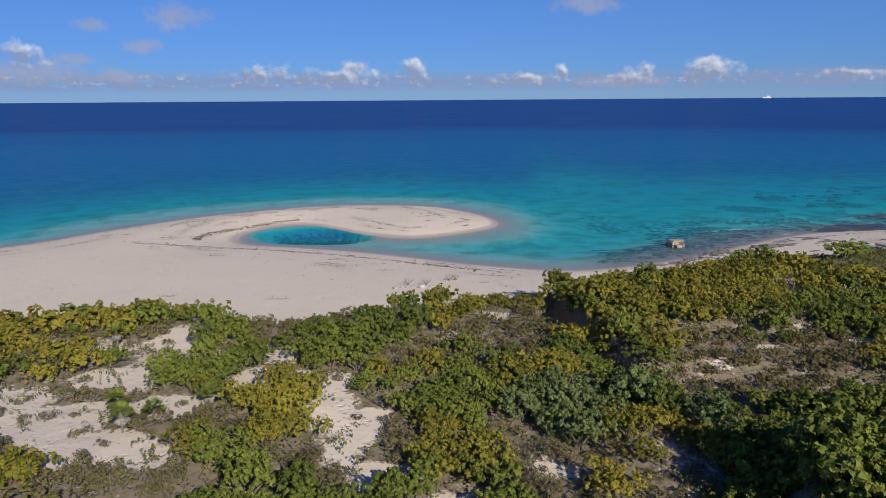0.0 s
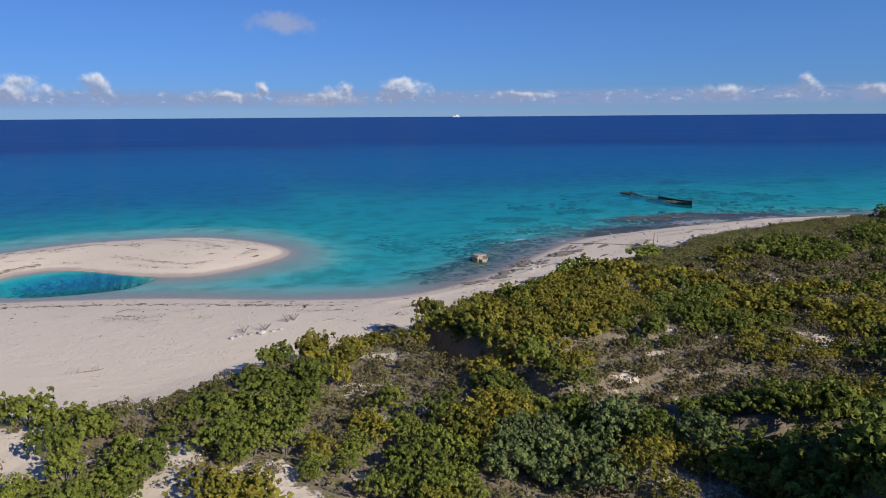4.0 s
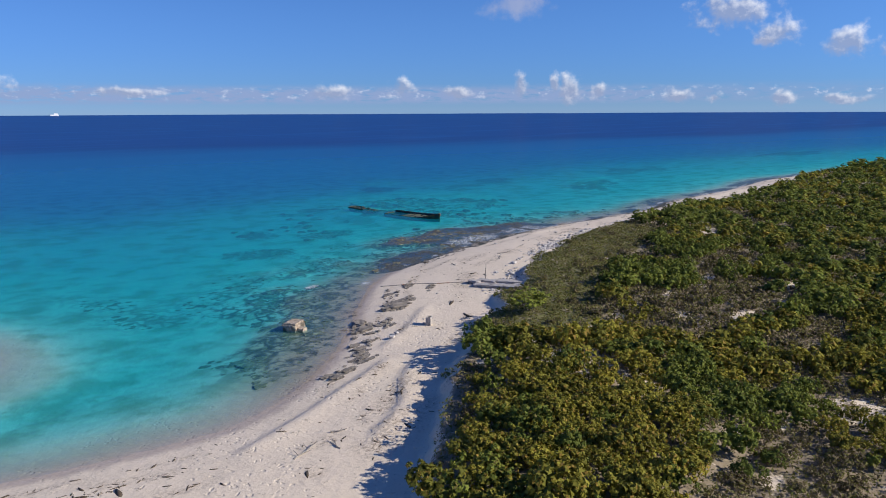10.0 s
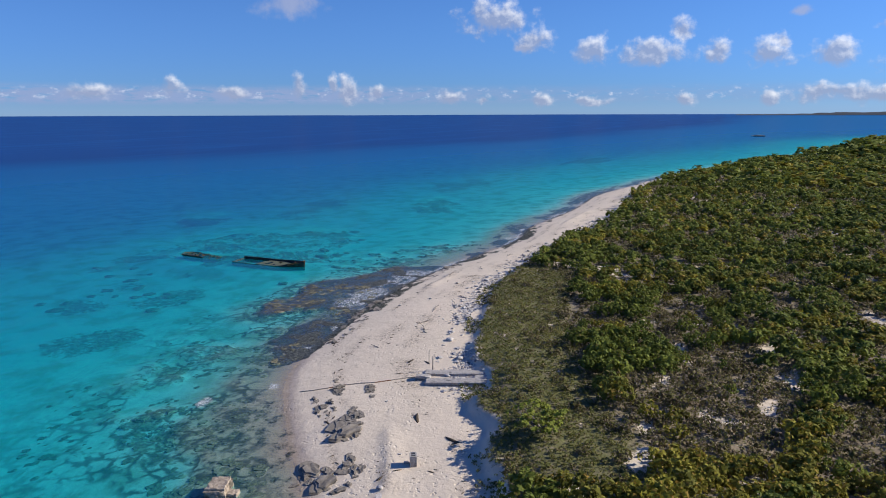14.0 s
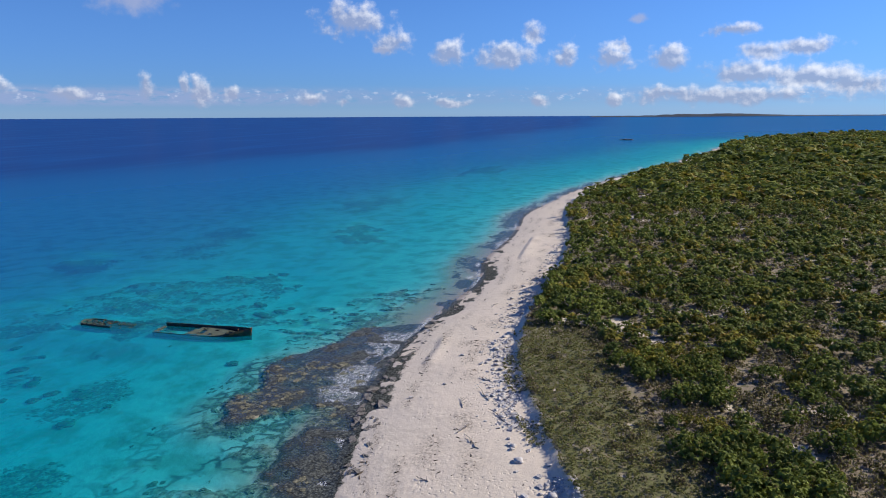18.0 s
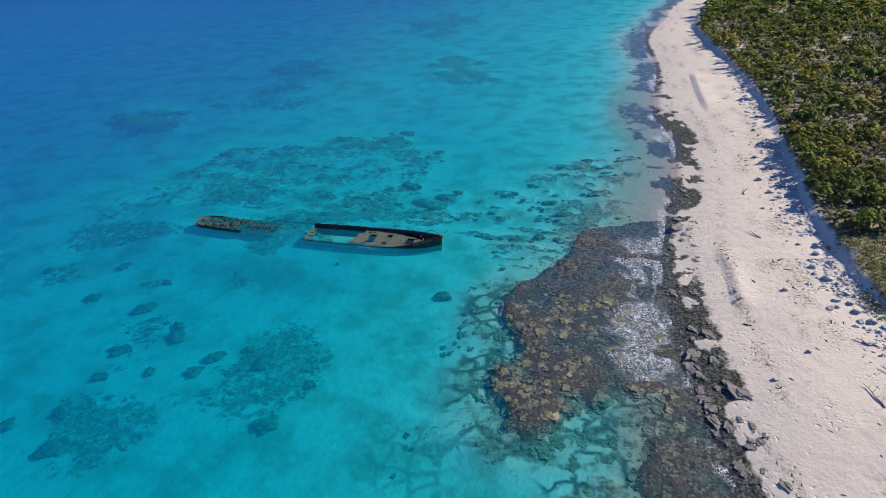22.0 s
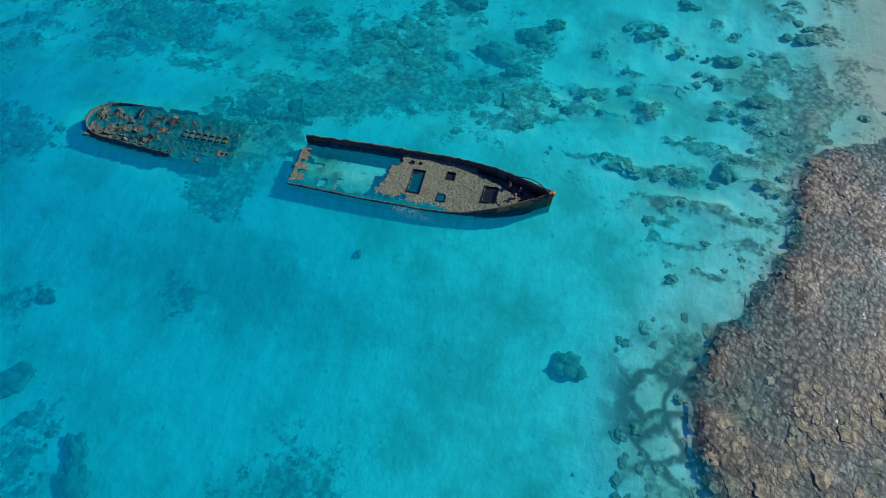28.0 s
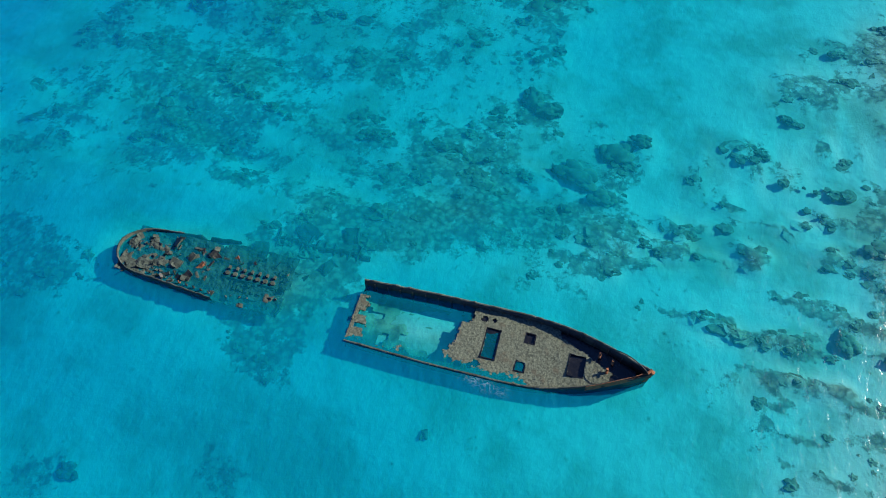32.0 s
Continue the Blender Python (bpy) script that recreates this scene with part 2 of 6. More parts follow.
def lumps(x, y, size, seed=0):
    """Smooth random hills of about that size, 0 to 1."""
    u, v = x / size + 17.3 * seed, y / size + 31.7 * seed
    i, j = np.floor(u).astype(int), np.floor(v).astype(int)
    a, b = u - i, v - j
    a, b = a * a * (3 - 2 * a), b * b * (3 - 2 * b)
    i, j, i2, j2 = i % 256, j % 256, (i + 1) % 256, (j + 1) % 256
    return (TABLE[i, j] * (1 - a) + TABLE[i2, j] * a) * (1 - b) + (TABLE[i, j2] * (1 - a) + TABLE[i2, j2] * a) * b


def hills(x, y, size, seed=0, octaves=4):
    return sum(lumps(x, y, size / 2 ** k, seed + k) * 0.5 ** k for k in range(octaves)) / sum(0.5 ** k for k in range(octaves))


def smooth(v, lo, hi):
    q = np.clip((v - lo) / (hi - lo), 0, 1)
    return q * q * (3 - 2 * q)


# the shaded gully behind the foreground ridge: x, y, half width
GULLY = flowing([(2.2, 90, 0.6), (3.6, 82, 1.4), (5.6, 74, 1.9), (7.6, 67, 2.1), (9.8, 61.5, 2.4), (13, 56.5, 3.0), (17.5, 51.5, 4.4), (22, 47, 5.0), (27, 42, 5.0)], 4)
# unseen dune added to the south-east, to cast shadow into the gully
SHADING_DUNE = [(23, 34.5, 11, 7)]
DEEP_X, DEEP_Y = [-5000, -400, -60, 110, 370, 600, 900, 2300, 5000], [560, 640, 700, 740, 620, 540, 450, 300, 260]
# bare sand among the scrub: x, y, half width, half depth
BARE = [(-31, 61.5, 3, 4), (-30, 55, 2.4, 4), (-31, 49.5, 5, 3.2), (-37, 46, 5, 3), (-31, 43.5, 6, 2.6), (-36, 40, 5, 3), (-25, 45, 4, 2.2), (-27, 38.5, 6, 3.4), (-20.5, 50.5, 2.6, 4), (-20, 55, 2, 2), (-16, 51.5, 4, 2.2), (-13.4, 46.8, 2.4, 4), (-11.2, 42.5, 2.4, 3.6), (-7.5, 39, 3.4, 2.4), (-4, 36.5, 3, 3), (-4.5, 59, 1.6, 1.6), (-7.5, 50.5, 3, 1.2), (-10, 47, 1.5, 2), (-2, 74.5, 2.6, 1.6), (3, 42, 2, 1.4), (25, 67.5, 3, 1.3), (19.5, 64.3, 2.4, 1), (30, 72, 3.5, 1.6), (35, 70, 3, 1.4), (76, 81, 7, 3), (47, 95, 5, 2.6), (39, 99, 4, 3), (31, 98, 3, 3), (60, 90, 5, 2), (66, 84, 5, 2), (55, 96, 4, 1.5), (88, 84, 5, 2), (70, 96, 4, 1.5), (84, 96, 4, 2)]
PATCH_REEF = [(170, 214, 5, 8), (236, 207, 14, 12), (178, 276, 10, 14), (255, 215, 12, 10), (560, 220, 60, 18), (-46, 142, 7, 6), (137, 166, 5, 3), (133, 170, 4, 3), (125.5, 213, 5, 6), (117.5, 214.5, 4, 4), (129, 206, 4, 5)]
REEF_FIELD = [(126, 255), (142, 249), (161, 243), (171, 230), (174, 214), (165, 198), (150, 199), (143, 189), (134, 187), (128, 190), (126, 203), (128, 212), (127, 225), (124, 240)]
FIELD_LINE = flowing(REEF_FIELD, 4, True)
SHORE_FIELD = [(127, 194), (137, 188), (146, 185), (160, 176), (173, 160), (150, 158), (134, 163), (122, 168), (114, 171), (104, 175), (96, 178), (104, 181), (114, 180), (120, 181)]
SHORE_FIELD_LINE = flowing(SHORE_FIELD, 4, True)
FAINT_REEF = [(130, 246, 14, 10), (118, 240, 12, 12), (104, 226, 9, 8), (92, 218, 12, 14), (88, 200, 12, 12), (78, 212, 10, 10), (105, 238, 10, 8), (60, 190, 16, 14), (107, 213, 3.5, 3), (230, 260, 60, 25), (350, 240, 80, 30)]


# small steps cut into the beach by the waves: height, reach, line
BERMS = [(0.32, 2.4, flowing([(6, 105.6), (12.8, 107.6), (18.9, 109.6), (22.9, 110.6), (26.1, 111.7)], 4)), (0.26, 2.0, flowing([(33.5, 117.2), (38.1, 119.1), (42.4, 121.4), (45.2, 123.1)], 4)), (0.30, 2.4, flowing([(14.7, 98.5), (20, 101.3), (24.7, 106), (31, 109.5)], 4)), (0.32, 2.0, flowing([(109.5, 148.9), (115.6, 148.8), (121, 149.2)], 4)), (0.4, 3.0, flowing([(200, 144.2), (215, 144.6), (230, 144.4)], 4))]


def spots(blots, x, y):
    m = np.full(x.shape, -1.0)
    for a, b, w, h in blots:
        m = np.maximum(m, 1 - np.hypot((x - a) / w, (y - b) / h))
    return m


def terrain(x, y):
    """Height and the covers of the ground at arrays x, y."""
    x, y = np.asarray(x, float), np.asarray(y, float)
    s, v = inside_by(SHORE_LINE, x, y), inside_by(SCRUB_LINE, x, y)
    s = s + (hills(x, y, 9, 3, 3) - 0.5) * 1.6 * np.clip(np.abs(s) / 3, 0.3, 1)
    east = smooth(x, -25, 5)
    # beach with a small cut step along it
    beach = (2.45 + 0.95 * smooth(x, 55, 80)) * (1 - np.exp(-np.maximum(s, 0) / (13 + smooth(x, 55, 80)))) + 0.10 * (hills(x, y, 6, 9, 3) - 0.5) * smooth(s, 1, 6)
    for rise, wide, steps in BERMS:
        near, off = np.full(x.shape, 1e9), np.zeros(x.shape)
        for (ax, ay), (bx, by) in zip(steps[:-1], steps[1:]):
            q = np.clip(((x - ax) * (bx - ax) + (y - ay) * (by - ay)) / ((bx - ax) ** 2 + (by - ay) ** 2), 0, 1)
            far = np.hypot(x - ax - q * (bx - ax), y - ay - q * (by - ay))
            off = np.where(far < near, np.where((bx - ax) * (y - ay) - (by - ay) * (x - ax) > 0, -far, far), off)
            near = np.minimum(near, far)
        beach = beach + rise * np.exp(-(near / wide) ** 2) * smooth(off, -0.30, 0.30)
    # scrub plateau behind a low scarp, hummocks further west
    top = 3.8 - 0.25 * smooth(x, 60, 90) + 1.1 * (hills(x, y, 26, 21, 3) - 0.5) + 0.5 * (hills(x, y, 5, 25, 3) - 0.5) + 1.8 * smooth(x, -3, -22) * smooth(v, 0, 6)
    top = top + 1.5 * smooth(v, 60, 500) + 3.0 * (hills(x, y, 160, 28, 2) - 0.45) * smooth(v, 30, 200)
    # a gully that runs inland below the ridges, the unseen dune added to shade it, and the slope down to it
    bank, side = np.full(x.shape, -1e9), np.zeros(x.shape)
    for (ax, ay, aw), (bx, by, bw) in zip(GULLY[:-1], GULLY[1:]):
        q = np.clip(((x - ax) * (bx - ax) + (y - ay) * (by - ay)) / ((bx - ax) ** 2 + (by - ay) ** 2), 0, 1)
        off = np.hypot(x - ax - q * (bx - ax), y - ay - q * (by - ay))
        into = aw + (bw - aw) * q - off
        side = np.where(into > bank, np.where((bx - ax) * (y - ay) - (by - ay) * (x - ax) > 0, off, -off), side)
        bank = np.maximum(bank, into)
    top = top + 1.4 * np.clip(spots([(20, 79, 18, 11), (32, 88, 14, 8)], x, y) * 2, 0, 1)
    top = top + 1.0 * smooth(spots([(11, 45, 6, 8)], x, y), 0.0, 0.6)
    top = top - 1.5 * smooth(spots([(22, 59, 15, 8)], x, y), 0.0, 0.7)
    top = top + 4.6 * smooth(spots(SHADING_DUNE, x, y), 0.0, 0.55)
    ragged = bank + 1.1 * (hills(x, y, 4, 83, 3) - 0.5)
    top = top + (0.35 - top) * smooth(ragged, np.where(side > 0, -0.9, -0.6), 0.5) * smooth(v, 0, 4)
    low_edge = smooth(x, 18, 30) * smooth(x, 84, 62)
    top = top - 0.55 * low_edge * smooth(v, 5, 1)
    wobble = v + (1.6 + 2.6 * low_edge) * (hills(x, y, 5, 33, 3) - 0.5)
    land = beach + (top - beach) * (east * smooth(wobble, -0.9 - 0.9 * low_edge, 0.7) + (1 - east) * smooth(wobble, -7, 6))
    # sea floor
    out = np.maximum(-s, 0)
    spit = smooth(x, 14, -6) * smooth(y, 128, 142)
    reach = out - spit * 16 * (0.75 + 0.5 * hills(x, y, 40, 41, 2)) * np.clip(out / 16, 0, 1)
    reach = reach * (1 + 1.6 * spit)
    depth = 0.7 * (1 - np.exp(-out / 7)) + 0.9 * smooth(reach, 4, 20) + 1.6 * smooth(reach, 14, 55) + (4.4 - 2.0 * smooth(x, 60, -20)) * smooth(reach, 50, 220) + 2.4 * smooth(reach, 170, 480)
    deep = y - np.interp(x, DEEP_X, DEEP_Y)
    depth = depth + 26 * smooth(deep + 90 * (hills(x, y, 180, 44, 3) - 0.5), -280, 420)
    depth = depth + 0.5 * (hills(x, y, 14, 46, 3) - 0.5) * smooth(out, 4, 30)
    pool = smooth(spots([(-41, 140, 16, 11)], x, y), 0.05, 0.6)
    depth = depth + 4.2 * pool
    rough = hills(x, y, 3.0, 51, 4)
    shelf = smooth(inside_by(SHELF_LINE, x, y) + 5.0 * (hills(x, y, 3.2, 54, 5) - 0.5), -0.7, 0.7)
    shelf = np.maximum(shelf, 0.34 * smooth(inside_by(LEDGE_LINE, x, y) - 0.5 + 6.0 * (hills(x, y, 6, 55, 4) - 0.5), -0.8, 1.2))
    far_rim = smooth(x, 168, 186)
    rim = smooth(out + 6 * (hills(x, y, 5, 58, 4) - 0.5), 8.5 + 6 * far_rim, 3.0) * smooth(x, 36, 60) * smooth(hills(x, y, 9, 57, 4) + 0.16 * far_rim, 0.44, 0.60)
    shelf = np.maximum(shelf, (0.72 - 0.2 * far_rim) * rim * (s < 2))
    crest = smooth(x, 66, 74) * smooth(x, 240, 200) * smooth(hills(0.8 * x + 0.6 * y, 0.8 * y - 0.6 * x, 4, 59, 5), 0.46, 0.60) * (s > -1)
    shelf = np.maximum(shelf * smooth(s, 3.0, 0.5), 0.85 * crest * smooth(s, 6.5, 2.5))
    sea = 0.62 * (-depth + shelf * (depth - 0.07 + 0.55 * (rough - 0.5)))
    patch = smooth(spots(PATCH_REEF, x, y) + 1.9 * (hills(x, y, 6, 61, 5) - 0.5), 0.02, 0.42)
    field = smooth(inside_by(FIELD_LINE, x, y) + 9 * (hills(x, y, 12, 62, 3) - 0.5), -1.5, 3.0)
    lean_x, lean_y = 0.85 * x + 0.5 * y, (0.85 * y - 0.5 * x) * 0.5
    patch = np.maximum(patch, field * (0.42 + 0.5 * smooth(hills(lean_x, lean_y, 2.6, 63, 5), 0.42, 0.60)))
    shore_field = smooth(inside_by(SHORE_FIELD_LINE, x, y) + 7 * (hills(x, y, 9, 65, 3) - 0.5), -2.0, 3.5) * (out > 1)
    patch = np.maximum(patch, shore_field * (0.15 + 0.75 * smooth(hills(x * 1.8, y * 0.7, 2.0, 67, 5), 0.49, 0.63)))
    faint = smooth(spots(FAINT_REEF, x, y) + 1.6 * (hills(x, y, 11, 64, 3) - 0.5), 0.2, 0.9)
    near = smooth(out, 3, 9) * smooth(out, 36, 14) * smooth(x, 22, 40) * smooth(x, 112, 96) * smooth(hills(x, y, 6, 121, 5), 0.46, 0.58)
    edge_by = inside_by(SHELF_LINE, x, y)
    near = np.maximum(near, 0.45 * smooth(edge_by, -7, -2) * smooth(hills(x, y, 2.2, 124, 5), 0.46, 0.60) * (out > 0))
    patch = np.maximum(patch, 0.8 * near * (1 - shelf))
    sea = sea + patch * (0.25 + 1.9 * (hills(x, y, 2.2, 66, 4) - 0.38)) * np.clip(depth, 0, 2.2) / 2.2
    mound = np.maximum(spots([(121.0, 221, 4.2, 9), (121.2, 216, 4, 5)], x, y) * 2.2, spots([(120.3, 205, 2.8, 4.6), (120.2, 199.5, 2.9, 10.5)], x, y) * 2.0)
    sea = np.maximum(sea, -0.72 - 1.6 * (1 - np.clip(mound, 0, 1))) * (mound > 0) + sea * (mound <= 0)
    pave = smooth(out, 1, 5) * smooth(out, 40, 16) * smooth(x, 10, 24) * smooth(x, 104, 92) * smooth(hills(x, y, 9, 71, 4), 0.36, 0.52)
    pave = np.maximum(pave, smooth(edge_by, -6.5, -3.5) * smooth(x, 76, 84) * smooth(x, 116, 108) * (out > 1))
    sea = sea + np.maximum(-0.5 - sea, 0) * smooth(edge_by, -8, -2) * 0.85
    # sea floor raised round the wreck to shorten its shadow; water colour keeps the full depth
    deep_z = sea
    wq = np.clip((y - 186) / 41, 0, 1)
    bar = np.hypot(x - 119.8 - 1.0 * wq, y - 186 - 41 * wq)
    sea = sea + np.maximum(-0.85 - sea, 0) * smooth(bar, 15, 6) * 0.92
    z = np.where(s > 0, land, sea)
    bare = smooth(spots([(a, b, w * (0.62 if a > 15 else 1), h * (0.62 if a > 15 else 1)) for a, b, w, h in BARE], x, y) + 1.1 * (hills(x, y, 4.0, 75, 5) - 0.5), -0.08, 0.34)
    thin = smooth(hills(x, y, 9, 78, 4), 0.66, 0.74) * smooth(v, 3, 8)
    scrub = smooth(wobble, -0.5, 1.2) * (1 - 0.84 * bare) * (1 - 0.5 * thin)
    scrub = np.maximum(scrub, smooth(bank, -1.5, 0.0))
    herb = smooth(v + 7 * (hills(x, y, 8, 81, 3) - 0.5), 18, 10) * smooth(x, 34, 46) * smooth(x, 140, 112) * scrub
    tide = np.zeros(x.shape)
    for far, wide, seed in ((4.2, 0.5, 1), (7.6, 0.7, 2), (12.0, 1.3, 3), (16.0, 1.6, 4)):
        strand = s + 3.0 * (hills(x, y, 14, 150 + seed, 2) - 0.5)
        tide = np.maximum(tide, np.exp(-((strand - far) / wide) ** 2) * smooth(hills(x, y, 7, 160 + seed, 3), 0.46, 0.62))
    tide = tide * (v < 0) * smooth(x, -130, -90)
    return dict(tide=tide, z=z, s=s, v=v, bank=bank, side=side, depth=np.where(s > 0, 0, np.maximum(-deep_z, 0) / 0.62), scrub=scrub, herb=herb, reef=shelf, dark=np.maximum.reduce([patch * 0.85, 0.75 * faint, 0.85 * pool * (s < 0)]), pave=pave, bare=bare)


def ground_z(x, y):
    return float(terrain(np.array([x]), np.array([y]))["z"][0])


def lines(lo, hi, step, mid, reach_lo, reach_hi):
    """Grid lines: fine from lo to hi, middling to mid, then wider and wider."""
    a = list(np.arange(lo, hi, step)) + list(np.arange(hi, mid, 2.0))
    gap = 2.1
    while a[-1] < reach_hi:
        a.append(min(a[-1] + gap, reach_hi))
        gap *= 1.1
    b, gap = [lo], step
    while b[-1] > reach_lo:
        b.append(max(b[-1] - gap, reach_lo))
        gap *= 1.12
    return np.array(b[:0:-1] + a)


def swell_up(x, y):
    """The far sea lifts a little, to stand as high as the true horizon."""
    return 20.0 * (np.minimum(np.hypot(x, y - 100), 4800) / 4800) ** 4


def sheet(name, X, Y, Z, keep, fields, material):
    ny, nx = X.shape
    idx = np.arange(nx * ny).reshape(ny, nx)
    quads = np.stack([idx[:-1, :-1], idx[:-1, 1:], idx[1:, 1:], idx[1:, :-1]], -1)[keep[:-1, :-1] | keep[1:, 1:] | keep[:-1, 1:] | keep[1:, :-1]].reshape(-1, 4)
    used, inv = np.unique(quads, return_inverse=True)
    me = bpy.data.meshes.new(name)
    quick_mesh(me, np.stack([X.ravel(), Y.ravel(), Z.ravel()], -1)[used], inv.reshape(-1, 4))
    for key, f in fields.items():
        me.attributes.new(key, "FLOAT", "POINT").data.foreach_set("value", f.ravel()[used].astype(np.float32))
    me.materials.append(material)
    me.polygons.foreach_set("use_smooth", np.ones(len(me.polygons), bool))
    return new(name, me)


def quick_mesh(me, verts, faces):
    """Fill a mesh from arrays of points and of equally sided faces."""
    n, k = faces.shape
    me.vertices.add(len(verts))
    me.vertices.foreach_set("co", verts.astype(np.float32).ravel())
    me.loops.add(n * k)
    me.loops.foreach_set("vertex_index", faces.astype(np.int32).ravel())
    me.polygons.add(n)
    me.polygons.foreach_set("loop_start", np.arange(0, n * k, k, dtype=np.int32))
    me.update(calc_edges=True)
    me.validate()


def part(name, bm, material, parent=None, label="", smooth_faces=False):
    me = bpy.data.meshes.new(name)
    bm.normal_update()
    bm.to_mesh(me)
    bm.free()
    me.materials.append(material)
    if smooth_faces:
        me.polygons.foreach_set("use_smooth", np.ones(len(me.polygons), bool))
    ob = new(name, me)
    if parent is not None:
        ob.parent = parent
    return tagged(ob, label)


def root(name, label, category, x=0.0, y=0.0, z=0.0, group="", turn=0.0):
    ob = new(name)
    ob.matrix_basis = pose(x, y, z, 0, 0, turn)
    ob.empty_display_size = 0.3
    return tagged(ob, label, category, group)


def box(bm, c, size, m=None):
    """A bevel-free box at centre c, under an optional matrix."""
    got = bmesh.ops.create_cube(bm, size=1.0, matrix=(m or Matrix()) @ Matrix.Translation(c) @ Matrix.Diagonal((*size, 1)))
    return got["verts"]


def rod(bm, a, b, r0, r1, sides=6):
    a, b = Vector(a), Vector(b)
    m = Matrix.Translation((a + b) / 2) @ (b - a).to_track_quat("Z", "Y").to_matrix().to_4x4()
    bmesh.ops.create_cone(bm, cap_ends=True, segments=sides, radius1=r0, radius2=r1, depth=(b - a).length, matrix=m)

# ---- materials ----
# ground: shell sand, litter and herbs under the scrub, limestone shelf and reef below water
ground_mat, nt, p = surface("shore_ground")
at = place(nt)
fine, mid, broad = grain(nt, at, 3.0, 6.0, 0.65), grain(nt, at, 0.6, 5.0), grain(nt, at, 0.07, 4.0)
sand = blend(nt, mid, (0.64, 0.535, 0.41), (0.77, 0.665, 0.525))
sand = blend(nt, span(nt, fine, 0.57, 0.72), sand, (0.42, 0.35, 0.28))
sand = blend(nt, span(nt, broad, 0.35, 0.65), sand, (0.72, 0.61, 0.48))
weedy = calc(nt, "MULTIPLY", stored(nt, "tide"), span(nt, grain(nt, at, 2.2, 6.0, 0.75), 0.44, 0.60))
sand = blend(nt, calc(nt, "MULTIPLY", weedy, 0.75), sand, (0.23, 0.175, 0.125))
steps = cells(nt, vec(nt, "ADD", at, vec(nt, "MULTIPLY", grain(nt, at, 0.8, 3.0, 0.6, True), (1.2, 1.2, 0))), 1.5)
hollow = calc(nt, "MULTIPLY", span(nt, steps, 0.10, 0.34, 1.0, 0.0), span(nt, grain(nt, at, 0.13, 4.0, 0.6), 0.44, 0.58))
sep = nt.nodes.new("ShaderNodeSeparateXYZ")
nt.links.new(at, sep.inputs[0])
height = calc(nt, "ADD", sep.outputs[2], calc(nt, "MULTIPLY", calc(nt, "SUBTRACT", mid, 0.5), 0.25))
wet = span(nt, height, 0.12, 0.42, 1.0, 0.0)
under = span(nt, height, -0.5, -0.1, 1.0, 0.0)
wet = calc(nt, "MULTIPLY", wet, calc(nt, "SUBTRACT", 1.0, under))
sand = blend(nt, calc(nt, "MULTIPLY", wet, 0.75), sand, (0.40, 0.32, 0.26))
seabed = blend(nt, mid, (0.46, 0.445, 0.385), (0.66, 0.635, 0.55))
wander = vec(nt, "ADD", at, vec(nt, "MULTIPLY", grain(nt, at, 0.35, 3.0, 0.6, True), (3.0, 3.0, 0)))
furrow = span(nt, cells(nt, vec(nt, "MULTIPLY", wander, (0.55, 1.3, 1)), 0.8, "DISTANCE_TO_EDGE"), 0.0, 0.35)
seabed = blend(nt, calc(nt, "MULTIPLY", calc(nt, "SUBTRACT", 1.0, furrow), 0.22), seabed, (0.78, 0.75, 0.66))
seabed = blend(nt, span(nt, grain(nt, at, 0.16, 5.0, 0.6), 0.42, 0.66), seabed, (0.36, 0.36, 0.27))
sand = blend(nt, under, sand, seabed)
shoal = calc(nt, "MULTIPLY", calc(nt, "MULTIPLY", span(nt, height, -0.75, -0.25), span(nt, height, 0.0, 0.2, 1.0, 0.0)), span(nt, stored(nt, "tidal"), 0.0, 1.0))
sand = blend(nt, calc(nt, "MULTIPLY", shoal, 0.8), sand, blend(nt, mid, (0.30, 0.23, 0.155), (0.44, 0.35, 0.25)))
litter = blend(nt, grain(nt, at, 1.7, 6.0, 0.7), (0.135, 0.106, 0.066), (0.39, 0.315, 0.225))
litter = blend(nt, span(nt, grain(nt, at, 0.9, 5.0, 0.7), 0.50, 0.66), litter, (0.095, 0.098, 0.032))
scrub = calc(nt, "MULTIPLY_ADD", calc(nt, "ADD", calc(nt, "SUBTRACT", fine, 0.5), calc(nt, "SUBTRACT", mid, 0.5)), 1.9, stored(nt, "scrub"))
base = blend(nt, span(nt, scrub, 0.35, 0.75), sand, litter)
green = blend(nt, fine, (0.090, 0.100, 0.035), (0.21, 0.20, 0.080))
base = blend(nt, calc(nt, "MULTIPLY", stored(nt, "herb"), span(nt, mid, 0.28, 0.55)), base, green)
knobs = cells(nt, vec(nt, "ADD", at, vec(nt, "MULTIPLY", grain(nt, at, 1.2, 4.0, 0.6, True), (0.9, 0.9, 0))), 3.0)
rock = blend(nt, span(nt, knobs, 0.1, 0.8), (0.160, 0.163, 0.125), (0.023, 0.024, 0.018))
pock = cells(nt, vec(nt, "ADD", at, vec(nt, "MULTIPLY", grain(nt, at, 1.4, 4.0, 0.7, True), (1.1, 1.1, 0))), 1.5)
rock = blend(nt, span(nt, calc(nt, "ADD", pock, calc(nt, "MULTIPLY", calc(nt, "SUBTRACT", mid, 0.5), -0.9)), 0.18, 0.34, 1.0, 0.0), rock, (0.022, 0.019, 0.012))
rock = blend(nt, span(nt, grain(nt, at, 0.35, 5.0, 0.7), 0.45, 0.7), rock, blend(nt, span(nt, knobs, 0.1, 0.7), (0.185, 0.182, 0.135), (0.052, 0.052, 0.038)))
